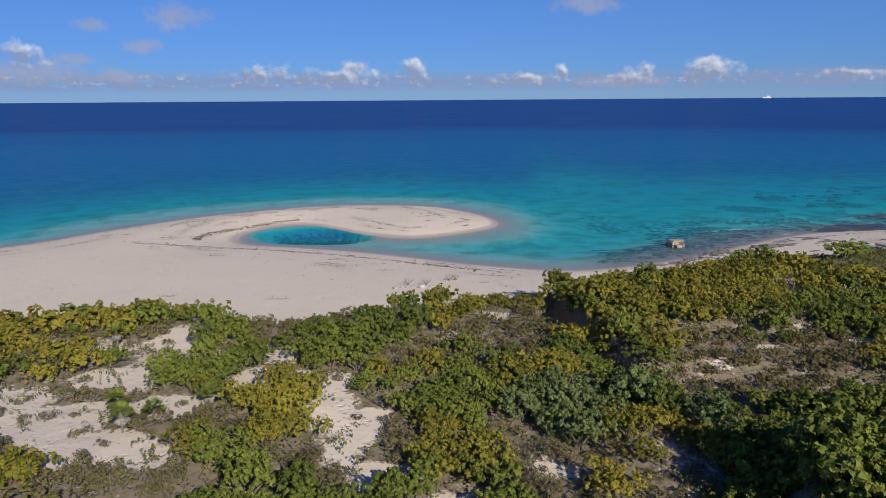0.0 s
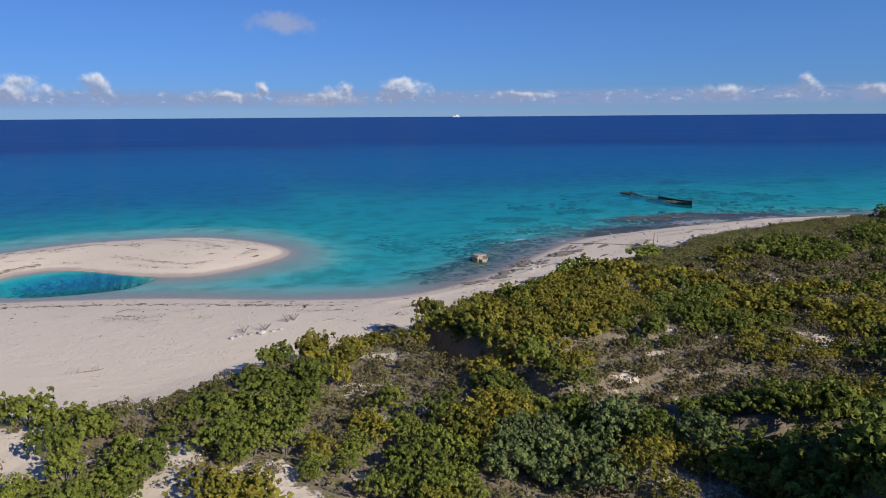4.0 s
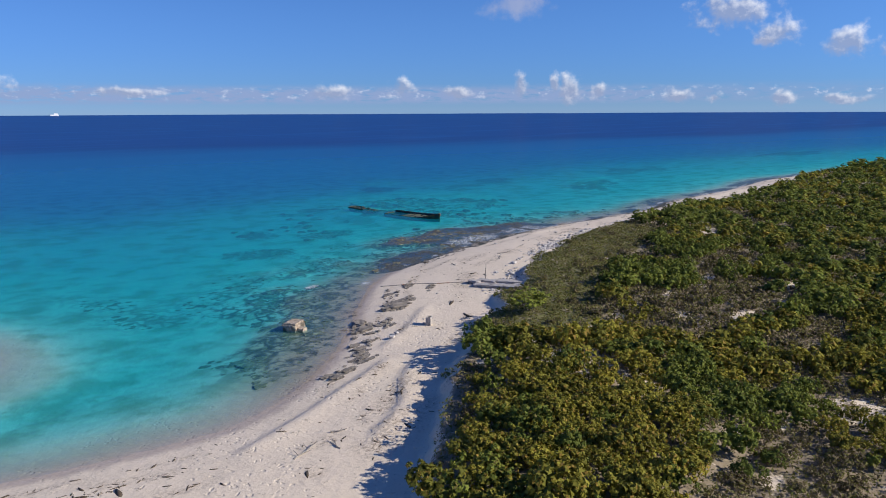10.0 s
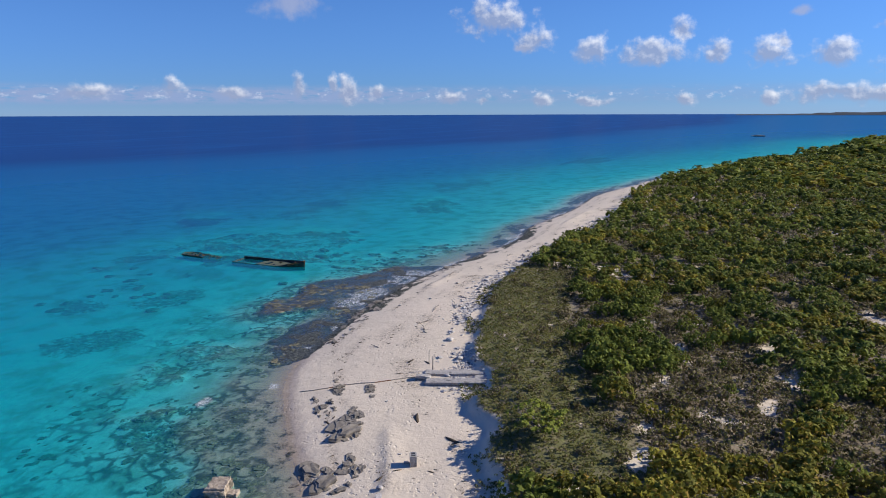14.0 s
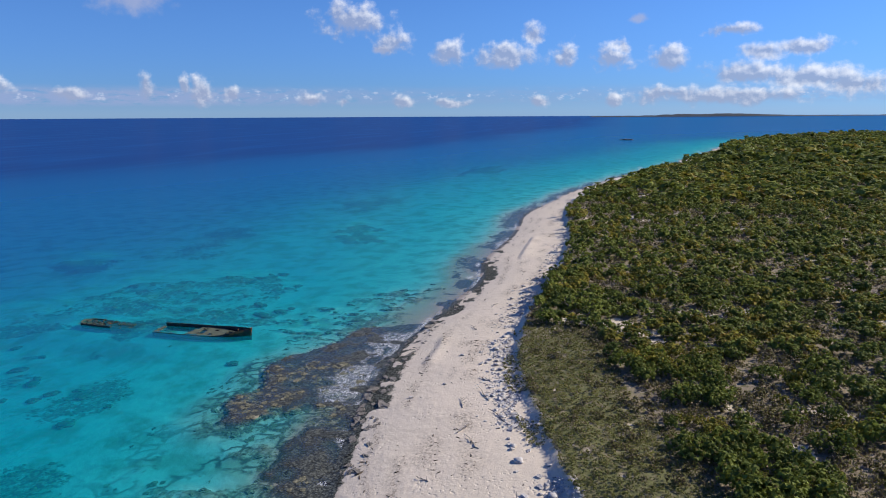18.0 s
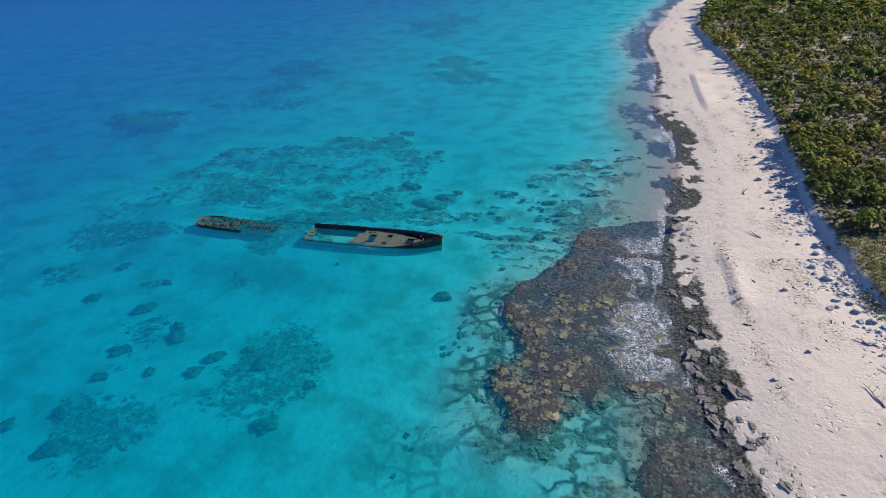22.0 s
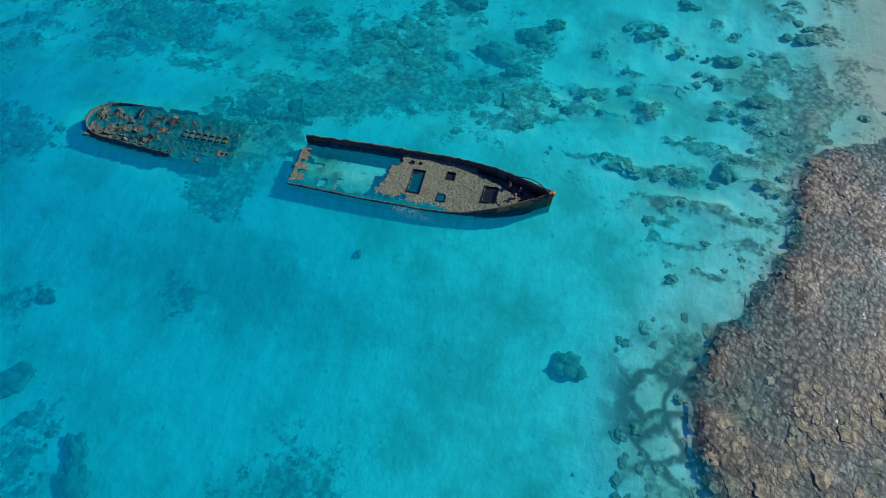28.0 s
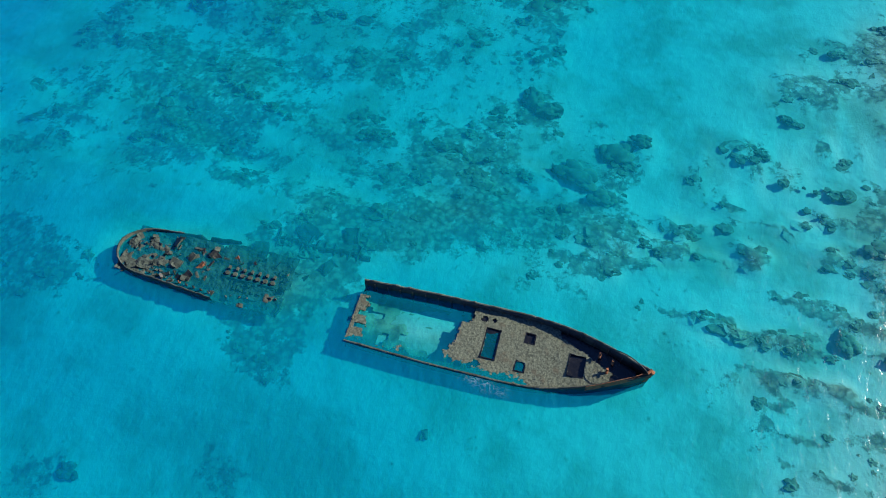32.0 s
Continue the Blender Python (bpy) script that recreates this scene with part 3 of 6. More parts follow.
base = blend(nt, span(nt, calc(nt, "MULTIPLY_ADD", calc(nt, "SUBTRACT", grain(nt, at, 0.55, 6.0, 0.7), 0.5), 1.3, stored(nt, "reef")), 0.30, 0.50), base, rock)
crack = cells(nt, vec(nt, "ADD", at, vec(nt, "MULTIPLY", grain(nt, at, 0.5, 3.0, 0.5, True), (2.4, 2.4, 0))), 0.42, "DISTANCE_TO_EDGE", 1.0)
crack = calc(nt, "MULTIPLY", calc(nt, "MULTIPLY", span(nt, crack, 0.04, 0.20, 1.0, 0.0), span(nt, grain(nt, at, 0.22, 4.0, 0.6), 0.38, 0.52)), stored(nt, "pave"))
base = blend(nt, calc(nt, "MULTIPLY", crack, 0.9), base, (0.055, 0.055, 0.040))
pits = cells(nt, vec(nt, "ADD", at, vec(nt, "MULTIPLY", grain(nt, at, 1.6, 4.0, 0.6, True), (0.8, 0.8, 0))), 2.0)
weed = blend(nt, span(nt, calc(nt, "MULTIPLY_ADD", pits, 0.6, calc(nt, "MULTIPLY", grain(nt, at, 1.1, 6.0, 0.75), 0.8)), 0.40, 0.95), (0.33, 0.295, 0.20), (0.020, 0.026, 0.018))
ragged = calc(nt, "MULTIPLY_ADD", calc(nt, "SUBTRACT", grain(nt, at, 0.75, 7.0, 0.75), 0.5), 2.9, stored(nt, "dark"))
base = blend(nt, calc(nt, "MULTIPLY", span(nt, ragged, 0.40, 0.72), 0.8), base, weed)
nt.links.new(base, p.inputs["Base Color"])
nt.links.new(calc(nt, "MULTIPLY_ADD", wet, -0.45, 0.95), p.inputs["Roughness"])
p.inputs["Specular IOR Level"].default_value = 0.25
rise = calc(nt, "ADD", calc(nt, "MULTIPLY", fine, 0.35), calc(nt, "MULTIPLY", mid, 1.0))
rise = calc(nt, "ADD", rise, calc(nt, "MULTIPLY", calc(nt, "MULTIPLY", hollow, calc(nt, "SUBTRACT", 1.0, under)), -0.45))
rise = calc(nt, "ADD", rise, calc(nt, "MULTIPLY", calc(nt, "MULTIPLY", knobs, stored(nt, "reef")), -0.35))
nt.links.new(relief(nt, rise, 0.8, 0.16), p.inputs["Normal"])

# sea water: clear near the shore, bluer with depth, broken by ripples, foam where it breaks
water_mat, nt, p = surface("sea_water")
at = place(nt)
depth = stored(nt, "depth")
tint = nt.nodes.new("ShaderNodeCombineColor")
for k, rate in enumerate((-0.90, -0.036, -0.015)):
    nt.links.new(calc(nt, "EXPONENT", calc(nt, "MULTIPLY", depth, rate)), tint.inputs[k])
clear = nt.nodes.new("ShaderNodeBsdfTransparent")
nt.links.new(tint.outputs[0], clear.inputs["Color"])
body = nt.nodes.new("ShaderNodeBsdfDiffuse")
slick = grain(nt, vec(nt, "MULTIPLY", at, (0.004, 0.022, 0)), 1.0, 5.0, 0.6)
deep_blue = blend(nt, span(nt, slick, 0.45, 0.75), (0.001, 0.042, 0.205), (0.003, 0.066, 0.260))
lagoon = blend(nt, span(nt, depth, 2.3, 4.8), (0.0, 0.335, 0.465), (0.0, 0.135, 0.395))
nt.links.new(blend(nt, span(nt, depth, 7.0, 20.0), lagoon, deep_blue), body.inputs["Color"])
fill = calc(nt, "SUBTRACT", 1.0, calc(nt, "EXPONENT", calc(nt, "MULTIPLY", depth, -0.13)))
mixed = nt.nodes.new("ShaderNodeMixShader")
nt.links.new(fill, mixed.inputs[0]), nt.links.new(clear.outputs[0], mixed.inputs[1]), nt.links.new(body.outputs[0], mixed.inputs[2])
ripple = grain(nt, vec(nt, "MULTIPLY", at, (0.9, 1.5, 1)), 0.9, 4.0, 0.55)
swell = grain(nt, vec(nt, "MULTIPLY", at, (0.06, 0.16, 1)), 1.0, 3.0, 0.5)
wave = relief(nt, calc(nt, "MULTIPLY_ADD", swell, 2.2, ripple), 0.5, 0.26)
sheen = nt.nodes.new("ShaderNodeBsdfGlossy")
sheen.inputs["Roughness"].default_value = 0.19
nt.links.new(wave, sheen.inputs["Normal"]), nt.links.new(wave, body.inputs["Normal"])
fres = nt.nodes.new("ShaderNodeFresnel")
fres.inputs["IOR"].default_value = 1.33
nt.links.new(wave, fres.inputs["Normal"])
wet_top = nt.nodes.new("ShaderNodeMixShader")
nt.links.new(calc(nt, "MINIMUM", calc(nt, "MULTIPLY", fres.outputs[0], 0.7), 0.18), wet_top.inputs[0]), nt.links.new(mixed.outputs[0], wet_top.inputs[1]), nt.links.new(sheen.outputs[0], wet_top.inputs[2])
lace = cells(nt, vec(nt, "ADD", at, vec(nt, "MULTIPLY", grain(nt, at, 0.9, 3.0, 0.6, True), (1.6, 1.6, 0))), 3.0, "DISTANCE_TO_EDGE")
froth = calc(nt, "MULTIPLY_ADD", stored(nt, "foam"), 0.13, calc(nt, "MULTIPLY", grain(nt, at, 0.5, 5.0, 0.6), 0.10))
foam = calc(nt, "MULTIPLY", span(nt, calc(nt, "SUBTRACT", calc(nt, "MULTIPLY", froth, 0.75), lace), -0.02, 0.06), span(nt, stored(nt, "foam"), 0.08, 0.35))
white = nt.nodes.new("ShaderNodeBsdfDiffuse")
white.inputs["Color"].default_value = (0.82, 0.83, 0.84, 1)
foam = calc(nt, "MULTIPLY", foam, span(nt, grain(nt, at, 1.3, 4.0, 0.6), 0.3, 0.6, 0.25, 0.85))
frothy = nt.nodes.new("ShaderNodeMixShader")
nt.links.new(foam, frothy.inputs[0]), nt.links.new(wet_top.outputs[0], frothy.inputs[1]), nt.links.new(white.outputs[0], frothy.inputs[2])
nt.links.new(frothy.outputs[0], nt.nodes["Material Output"].inputs["Surface"])


def leaf_material(name, dark, light, dry, dry_share=0.12, joined=False):
    m, nt, p = surface(name)
    if joined:
        per_bush = stored(nt, "tint")
    else:
        per_bush = nt.nodes.new("ShaderNodeObjectInfo").outputs["Random"]
    per_leaf = nt.nodes.new("ShaderNodeNewGeometry").outputs["Random Per Island"]
    c = blend(nt, calc(nt, "MULTIPLY_ADD", per_leaf, 0.32 if joined else 0.5, calc(nt, "MULTIPLY", per_bush, 0.62), True), dark, light)
    c = blend(nt, calc(nt, "GREATER_THAN", calc(nt, "MULTIPLY_ADD", per_bush, 0.08, per_leaf), 1.04 - dry_share), c, dry)
    nt.links.new(c, p.inputs["Base Color"])
    p.inputs["Roughness"].default_value, p.inputs["Specular IOR Level"].default_value = 0.7, 0.12
    glow = nt.nodes.new("ShaderNodeBsdfTranslucent")
    nt.links.new(c, glow.inputs["Color"])
    mx = nt.nodes.new("ShaderNodeMixShader")
    mx.inputs[0].default_value = 0.27
    nt.links.new(p.outputs[0], mx.inputs[1]), nt.links.new(glow.outputs[0], mx.inputs[2])
    nt.links.new(mx.outputs[0], nt.nodes["Material Output"].inputs["Surface"])
    return m


LEAF_TONES = {
    "grape": ((0.115, 0.122, 0.024), (0.42, 0.372, 0.052), (0.34, 0.23, 0.05), 0.14),
    "green": ((0.085, 0.115, 0.025), (0.29, 0.325, 0.055), (0.20, 0.17, 0.05), 0.07),
    "silver": ((0.095, 0.130, 0.045), (0.26, 0.310, 0.105), (0.20, 0.17, 0.07), 0.04),
    "twig": ((0.115, 0.090, 0.050), (0.33, 0.265, 0.165), (0.17, 0.165, 0.045), 0.42),
}
leaf_mats = {k: leaf_material(k + "_leaves", *v) for k, v in LEAF_TONES.items()}
joined_mats = {k: leaf_material(k + "_leaves_joined", *v, joined=True) for k, v in LEAF_TONES.items()}


def simple(name, a, b, scale, rough=0.85, bump=0.03, third=None, third_lo=0.6, metal=0.0):
    """A two-tone weathered surface with an optional third tone in blots."""
    m, nt, p = surface(name)
    at = nt.nodes.new("ShaderNodeTexCoord").outputs["Object"]
    n1, n2 = grain(nt, at, scale, 6.0, 0.65), grain(nt, at, scale * 0.23, 4.0)
    rnd = nt.nodes.new("ShaderNodeObjectInfo").outputs["Random"]
    c = blend(nt, span(nt, n1, 0.3, 0.7), a, b)
    c = blend(nt, calc(nt, "MULTIPLY", rnd, 0.35), c, b)
    if third:
        c = blend(nt, span(nt, n2, third_lo - 0.08, third_lo + 0.08), c, third)
    nt.links.new(c, p.inputs["Base Color"])
    p.inputs["Roughness"].default_value, p.inputs["Metallic"].default_value = rough, metal
    nt.links.new(relief(nt, calc(nt, "ADD", n1, n2), 0.9, bump), p.inputs["Normal"])
    return m


bark_mat = simple("grey_bark", (0.10, 0.085, 0.07), (0.26, 0.23, 0.20), 9)
drift_mat = simple("bleached_wood", (0.16, 0.14, 0.12), (0.42, 0.38, 0.33), 7)
coral_mat = simple("coral_rock", (0.050, 0.052, 0.032), (0.23, 0.21, 0.13), 2.6, bump=0.10, third=(0.33, 0.30, 0.20), third_lo=0.62)
ledge_mat = simple("beach_rock", (0.095, 0.082, 0.066), (0.31, 0.27, 0.22), 3.5, bump=0.07, third=(0.07, 0.06, 0.05), third_lo=0.6)
lime_mat = simple("pale_limestone", (0.34, 0.31, 0.29), (0.62, 0.58, 0.54), 4.0, bump=0.05, third=(0.16, 0.145, 0.13), third_lo=0.62)
concrete_mat = simple("weathered_concrete", (0.27, 0.25, 0.23), (0.50, 0.46, 0.42), 3.5, bump=0.02, third=(0.15, 0.14, 0.13), third_lo=0.63)
block_mat = simple("stained_concrete", (0.22, 0.17, 0.12), (0.52, 0.43, 0.33), 2.2, bump=0.06, third=(0.09, 0.075, 0.055), third_lo=0.58)
wrack_mat = simple("dried_seaweed", (0.030, 0.022, 0.014), (0.12, 0.085, 0.05), 12)
deck_mat = simple("crusted_deck", (0.038, 0.048, 0.029), (0.158, 0.180, 0.115), 6.5, bump=0.05, third=(0.090, 0.088, 0.052), third_lo=0.62)
hull_mat = simple("wet_black_rust", (0.011, 0.012, 0.010), (0.029, 0.030, 0.023), 4.0, rough=0.6, bump=0.03, third=(0.045, 0.05, 0.028), third_lo=0.55)
rust_mat = simple("orange_rust", (0.15, 0.045, 0.015), (0.36, 0.13, 0.045), 6.0, bump=0.03, third=(0.06, 0.025, 0.012), third_lo=0.60)
crust_mat = simple("barnacle_crust", (0.045, 0.050, 0.033), (0.155, 0.168, 0.112), 6.0, bump=0.05, third=(0.05, 0.05, 0.03), third_lo=0.56)
algae_mat = simple("algae_iron", (0.020, 0.029, 0.021), (0.066, 0.088, 0.060), 3.0, bump=0.06, third=(0.09, 0.105, 0.075), third_lo=0.62)
shelf_mat = simple("shelf_rock", (0.042, 0.043, 0.032), (0.125, 0.125, 0.095), 6.0, bump=0.08, third=(0.045, 0.038, 0.025), third_lo=0.6)
# nearly black: shade inside the hull put into the colour, hatch coamings too
dark_inside_mat = simple("wet_dark_inside", (0.004, 0.005, 0.006), (0.016, 0.016, 0.015), 3.0, rough=0.25, bump=0.02)
far_mat = simple("far_scrub", (0.015, 0.025, 0.036), (0.024, 0.036, 0.050), 0.02, bump=0.5)
paint_mat = simple("white_paint", (0.62, 0.63, 0.64), (0.78, 0.79, 0.80), 0.4, rough=0.5, bump=0.0)

# ---- ground and sea ----
gx = lines(-72, 138, 0.62, 260, -4900, 4900)
gy = lines(35, 192, 0.62, 270, -4900, 4900)
GX, GY = np.meshgrid(gx, gy)
T = terrain(GX.ravel(), GY.ravel())
T = {k: f.reshape(GX.shape) for k, f in T.items()}
lift = swell_up(GX, GY)
ground = sheet("ground", GX, GY, T["z"] + lift * (T["s"] < 0) * 0.9, np.ones(GX.shape, bool), {k: T[k] for k in ("scrub", "herb", "reef", "dark", "pave", "tide")} | {"tidal": smooth(GX, 8, 22) * smooth(GX, 260, 200)}, ground_mat)
tagged(ground, "pale shell sand beach, scrub dunes and sea floor", "ground", kind="structure")

wx, wy = gx[::2], gy[::2]
if wx[-1] != gx[-1]:
    wx = np.append(wx, gx[-1])
if wy[-1] != gy[-1]:
    wy = np.append(wy, gy[-1])
WX, WY = np.meshgrid(wx, wy)
W = terrain(WX.ravel(), WY.ravel())
W = {k: f.reshape(WX.shape) for k, f in W.items()}
run = hills(WX, WY, 10, 91, 2)
edge = smooth(W["s"], -1.4, -0.5) * smooth(W["s"], 0.6, 0.0) * smooth(WX, 58, 66) * smooth(run + 0.06 * smooth(WX, 90, 120), 0.58, 0.66)
surf = smooth(spots([(98, 157.3, 4.5, 1.6), (107, 159, 6, 2.6), (116, 159.5, 4, 1.6), (125, 157.5, 5, 1.6), (55, 146, 2, 1.2), (177, 155.2, 6, 1.2), (194, 156, 5, 1.1), (228, 155, 8, 1.5), (47, 151, 2.2, 1.2), (117.0, 199.5, 1.3, 2.4), (117.2, 204.5, 0.9, 2.6)], WX, WY) + 0.7 * (hills(WX, WY, 5, 95, 3) - 0.5), 0.1, 1.0)
far_surf = smooth(W["s"], -5, -1) * (W["s"] < 1) * smooth(WX, 270, 330) * smooth(hills(WX, WY, 60, 97, 2), 0.45, 0.6)
band = smooth(W["s"] + 5 * (hills(WX, WY, 6, 98, 3) - 0.5), -9.5, -4.5) * smooth(W["s"], -0.2, -1.4) * smooth(WX, 88, 97) * smooth(WX, 131, 124) * smooth(hills(0.8 * WX + 0.6 * WY, 0.8 * WY - 0.6 * WX, 4, 99, 4), 0.28, 0.55)
foam = np.maximum.reduce([0.8 * edge, 0.5 * band, surf, 0.8 * far_surf])
sea = sheet("sea", WX, WY, swell_up(WX, WY), W["s"] < 3.0, {"depth": W["depth"], "foam": foam}, water_mat)
tagged(sea, "clear turquoise to deep blue sea with small ripples", "water", kind="structure")

# ---- scrub ----
rng = np.random.default_rng(11)


def leaf_cloud(seed, R, H, n, size, lobes=6, low=-0.05, spread=0.30, per=16, lift=0.2):
    """Pointed leaves in small tufts, the tufts over a low crown of several rounded lobes: an array of n x 3 corners."""
    g = np.random.default_rng(seed)
    ang, rad = g.uniform(0, 6.283, lobes), R * 0.58 * np.sqrt(g.uniform(0.05, 1, lobes))
    r = R * g.uniform(0.34, 0.56, lobes)
    c = np.stack([rad * np.cos(ang), rad * np.sin(ang), H * g.uniform(0.36, 0.72, lobes) * (1.05 - 0.35 * rad / R)], -1)
    tufts = max(n // per, 4)
    pick = g.choice(lobes, tufts, p=r ** 2 / (r ** 2).sum())
    d = g.normal(size=(tufts, 3))
    d[:, 2] = np.abs(d[:, 2]) + low
    d /= np.linalg.norm(d, axis=1, keepdims=True)
    flat = np.stack([np.ones(lobes), np.ones(lobes), H * 0.55 / r], -1)
    mid = c[pick] + d * (r[pick] * g.uniform(0.70, 1.10, tufts))[:, None] * flat[pick]
    reach = math.sqrt(0.62 * 2 * R * R / tufts) * g.uniform(0.65, 1.25, tufts)
    own = np.arange(n) % tufts
    e = d[own] + g.normal(size=(n, 3)) * 0.8
    e[:, 2] += 0.2
    e /= np.linalg.norm(e, axis=1, keepdims=True)
    at = mid[own] + e * (reach[own] * g.uniform(0.5, 1.0, n))[:, None]
    at[:, 2] = np.maximum(at[:, 2], 0.05)
    nrm = e + g.normal(size=(n, 3)) * 0.42
    nrm[:, 2] += lift
    nrm /= np.linalg.norm(nrm, axis=1, keepdims=True)
    t = np.cross(nrm, g.normal(size=(n, 3)))
    t /= np.linalg.norm(t, axis=1, keepdims=True) + 1e-9
    b = np.cross(nrm, t)
    k = size * g.uniform(1 - spread, 1 + spread, n)[:, None]
    return np.stack([at + t * k * 0.62, at - t * k * 0.45 + b * k * 0.42, at - t * k * 0.45 - b * k * 0.42], 1)


def quads_to_mesh(name, q, material, tint=None):
    me = bpy.data.meshes.new(name)
    n = len(q)
    quick_mesh(me, q.reshape(-1, 3), np.arange(n * 3).reshape(n, 3))
    if tint is not None:
        me.attributes.new("tint", "FLOAT", "POINT").data.foreach_set("value", np.repeat(tint, 3).astype(np.float32))
    me.materials.append(material)
    return me


def trunk_mesh(seed, R, H):
    """A short branching trunk under a crown."""
    g = random.Random(seed)
    bm = bmesh.new()
    for k in range(7):
        a = k * 0.9 + g.uniform(-0.3, 0.3)
        mid = Vector((math.cos(a) * R * 0.22, math.sin(a) * R * 0.22, H * 0.35))
        tip = Vector((math.cos(a) * R * g.uniform(0.45, 0.7), math.sin(a) * R * g.uniform(0.45, 0.7), H * g.uniform(0.55, 0.8)))
        rod(bm, (0, 0, -0.25), mid, 0.07, 0.05, 5)
        rod(bm, mid, tip, 0.05, 0.015, 5)
    me = bpy.data.meshes.new("trunk")
    bm.to_mesh(me)
    bm.free()
    me.materials.append(bark_mat)
    return me


# kind: name, label, category, radius, height, leaves, leaf size
KINDS = {
    "grape": ("sea_grape_bush", "low domed sea grape bush with round yellow-green leaves on dune sand", "bush", 1.75, 1.5, 1900, 0.15),
    "green": ("green_bush", "dense dark green coastal bush on sandy ground", "bush", 1.6, 1.6, 1700, 0.145),
    "silver": ("broadleaf_bush", "bushy blue-green shrub with large pale leaves on the dune", "bush", 1.8, 1.8, 1700, 0.15),
    "twig": ("dry_scrub", "low grey-brown twiggy scrub on bare sand", "bush", 1.15, 0.70, 620, 0.10),
}
models = {}
for kind, (nm, label, cat, R, H, n, size) in KINDS.items():
    for variant in range(3):
        seed = 100 + 10 * variant + len(models)
        thing = root(nm, label, cat, 0, 0, -400, group="coastal scrub")
        crown = new("crown", quads_to_mesh("crown", leaf_cloud(seed, R, H, n, size, 5 + variant * 2, per=18), leaf_mats[kind]))
        trunk = new("trunk", trunk_mesh(seed, R, H))
        crown.parent = trunk.parent = thing
        models[kind, variant] = thing
# leaf clouds for the joined scrub, from fine to coarse: leaves, leaf size, leaves in a tuft
COARSE = {"near": (980, 1.3, 14), "close": (300, 2.35, 8), "mid": (130, 3.5, 5), "far": (46, 5.6, 3), "wide": (20, 8.6, 2)}
clouds = {(kind, step, k): leaf_cloud(900 + 7 * k + 31 * len(step), KINDS[kind][3], KINDS[kind][4], int(n * (0.5 if kind == "twig" else 1)), KINDS[kind][6] * f, 6, per=per, lift=0.2 if step in ("near", "close") else 0.9) for kind in KINDS for step, (n, f, per) in COARSE.items() for k in range(3)}


def scatter(x0, x1, y0, y1, gap):
    a, b = np.meshgrid(np.arange(x0, x1, gap), np.arange(y0, y1, gap))
    a, b = a.ravel() + rng.uniform(-0.48, 0.48, a.size) * gap, b.ravel() + rng.uniform(-0.48, 0.48, b.size) * gap
    return a, b


def kinds_at(x, y, t):
    """Which bush grows at each place (or none), and its size."""
    n1, n2, n3 = hills(x, y, 13, 101, 3), hills(x, y, 6, 105, 3), hills(x, y, 40, 108, 2)
    roll = rng.random(x.size)
    kind = np.where(n1 > 0.52, "grape", np.where(n1 < 0.44, "green", np.where(roll < 0.5, "grape", "green"))).astype(object)
    kind[(n2 > 0.60) | ((roll < 0.20) & (n2 > 0.45))] = "twig"
    kind[(x > 60) & (kind == "grape") & (roll < 0.6)] = "green"
    size = rng.uniform(0.62, 1.30, x.size) * (0.90 + 0.4 * n3)
    brown = spots([(22, 62, 13, 6.5), (30, 66, 8, 5), (0, 68, 6.5, 9), (-34, 42, 10, 7), (5, 40, 7, 6), (36, 56, 8, 5), (68, 88, 24, 9), (52, 97, 10, 5), (92, 96, 14, 6), (-1, 59, 5, 4)], x, y) + 0.5 * (n2 - 0.5)
    kind[(brown > 0.1) & (roll < 0.9)] = "twig"
    ridge = spots([(18, 80, 16, 10), (30, 88, 14, 8), (12, 76, 10, 7), (38, 63, 7, 5)], x, y)
    kind[ridge > 0.15] = np.where(roll[ridge > 0.15] < 0.82, "grape", "green")
    size[spots([(38, 63, 7, 5)], x, y) > 0.1] *= 0.7
    grove = (spots([(4.5, 49.5, 4.6, 5.6)], x, y) > 0.1) & (roll < 0.85)
    kind[grove], size[grove] = "silver", size[grove] * 1.1
    brink = (t["bank"] > -3.0) & (t["bank"] < -0.3) & (y < 62) & (t["v"] > 3) & ((t["side"] < 0) | (x > 22) & (t["bank"] > -2.0)) & (roll < 0.85)
    kind[brink], size[brink] = np.where(roll[brink] < 0.3, "silver", "green"), size[brink] * 1.2
    shade = (t["bank"] > -2.6) & (t["bank"] < -0.2) & (y >= 62) & (t["side"] > 0) & (t["v"] > 1)
    kind[shade], size[shade] = np.where(roll[shade] < 0.4, "green", "grape"), size[shade] * 1.35
    # bushes that heighten the unseen shading dune
    dune = spots(SHADING_DUNE, x, y) > 0.1
    kind[dune], size[dune] = "green", size[dune] * 1.3
    ok = (t["v"] > 0.7 + 1.3 * smooth(x, 34, 14)) & (t["bank"] < -0.3) & ((t["scrub"] > 0.50) | ((roll < 0.34) & (n2 > 0.36))) & (roll < 0.97 - 0.75 * t["herb"])
    ok &= ~((np.hypot(x - 49, y - 106) < 5.5) & (t["herb"] > 0.1))
    ok |= brink | (shade & (roll < 0.95)) | (dune & (roll < 0.95))
    floor = (t["bank"] >= -0.3) & (t["v"] > 3) & (roll < 0.95)
    kind[floor], size[floor] = "green", size[floor] * 0.85
    ok |= floor
    sparse = (t["scrub"] <= 0.50) & ~floor & ~brink & ~shade & ~dune
    kind[sparse] = "twig"
    size[sparse] *= 0.6
    kind[(t["herb"] > 0.4) & (roll < 0.9)] = "twig"
    size[t["herb"] > 0.4] *= 0.75
    return kind, size, ok


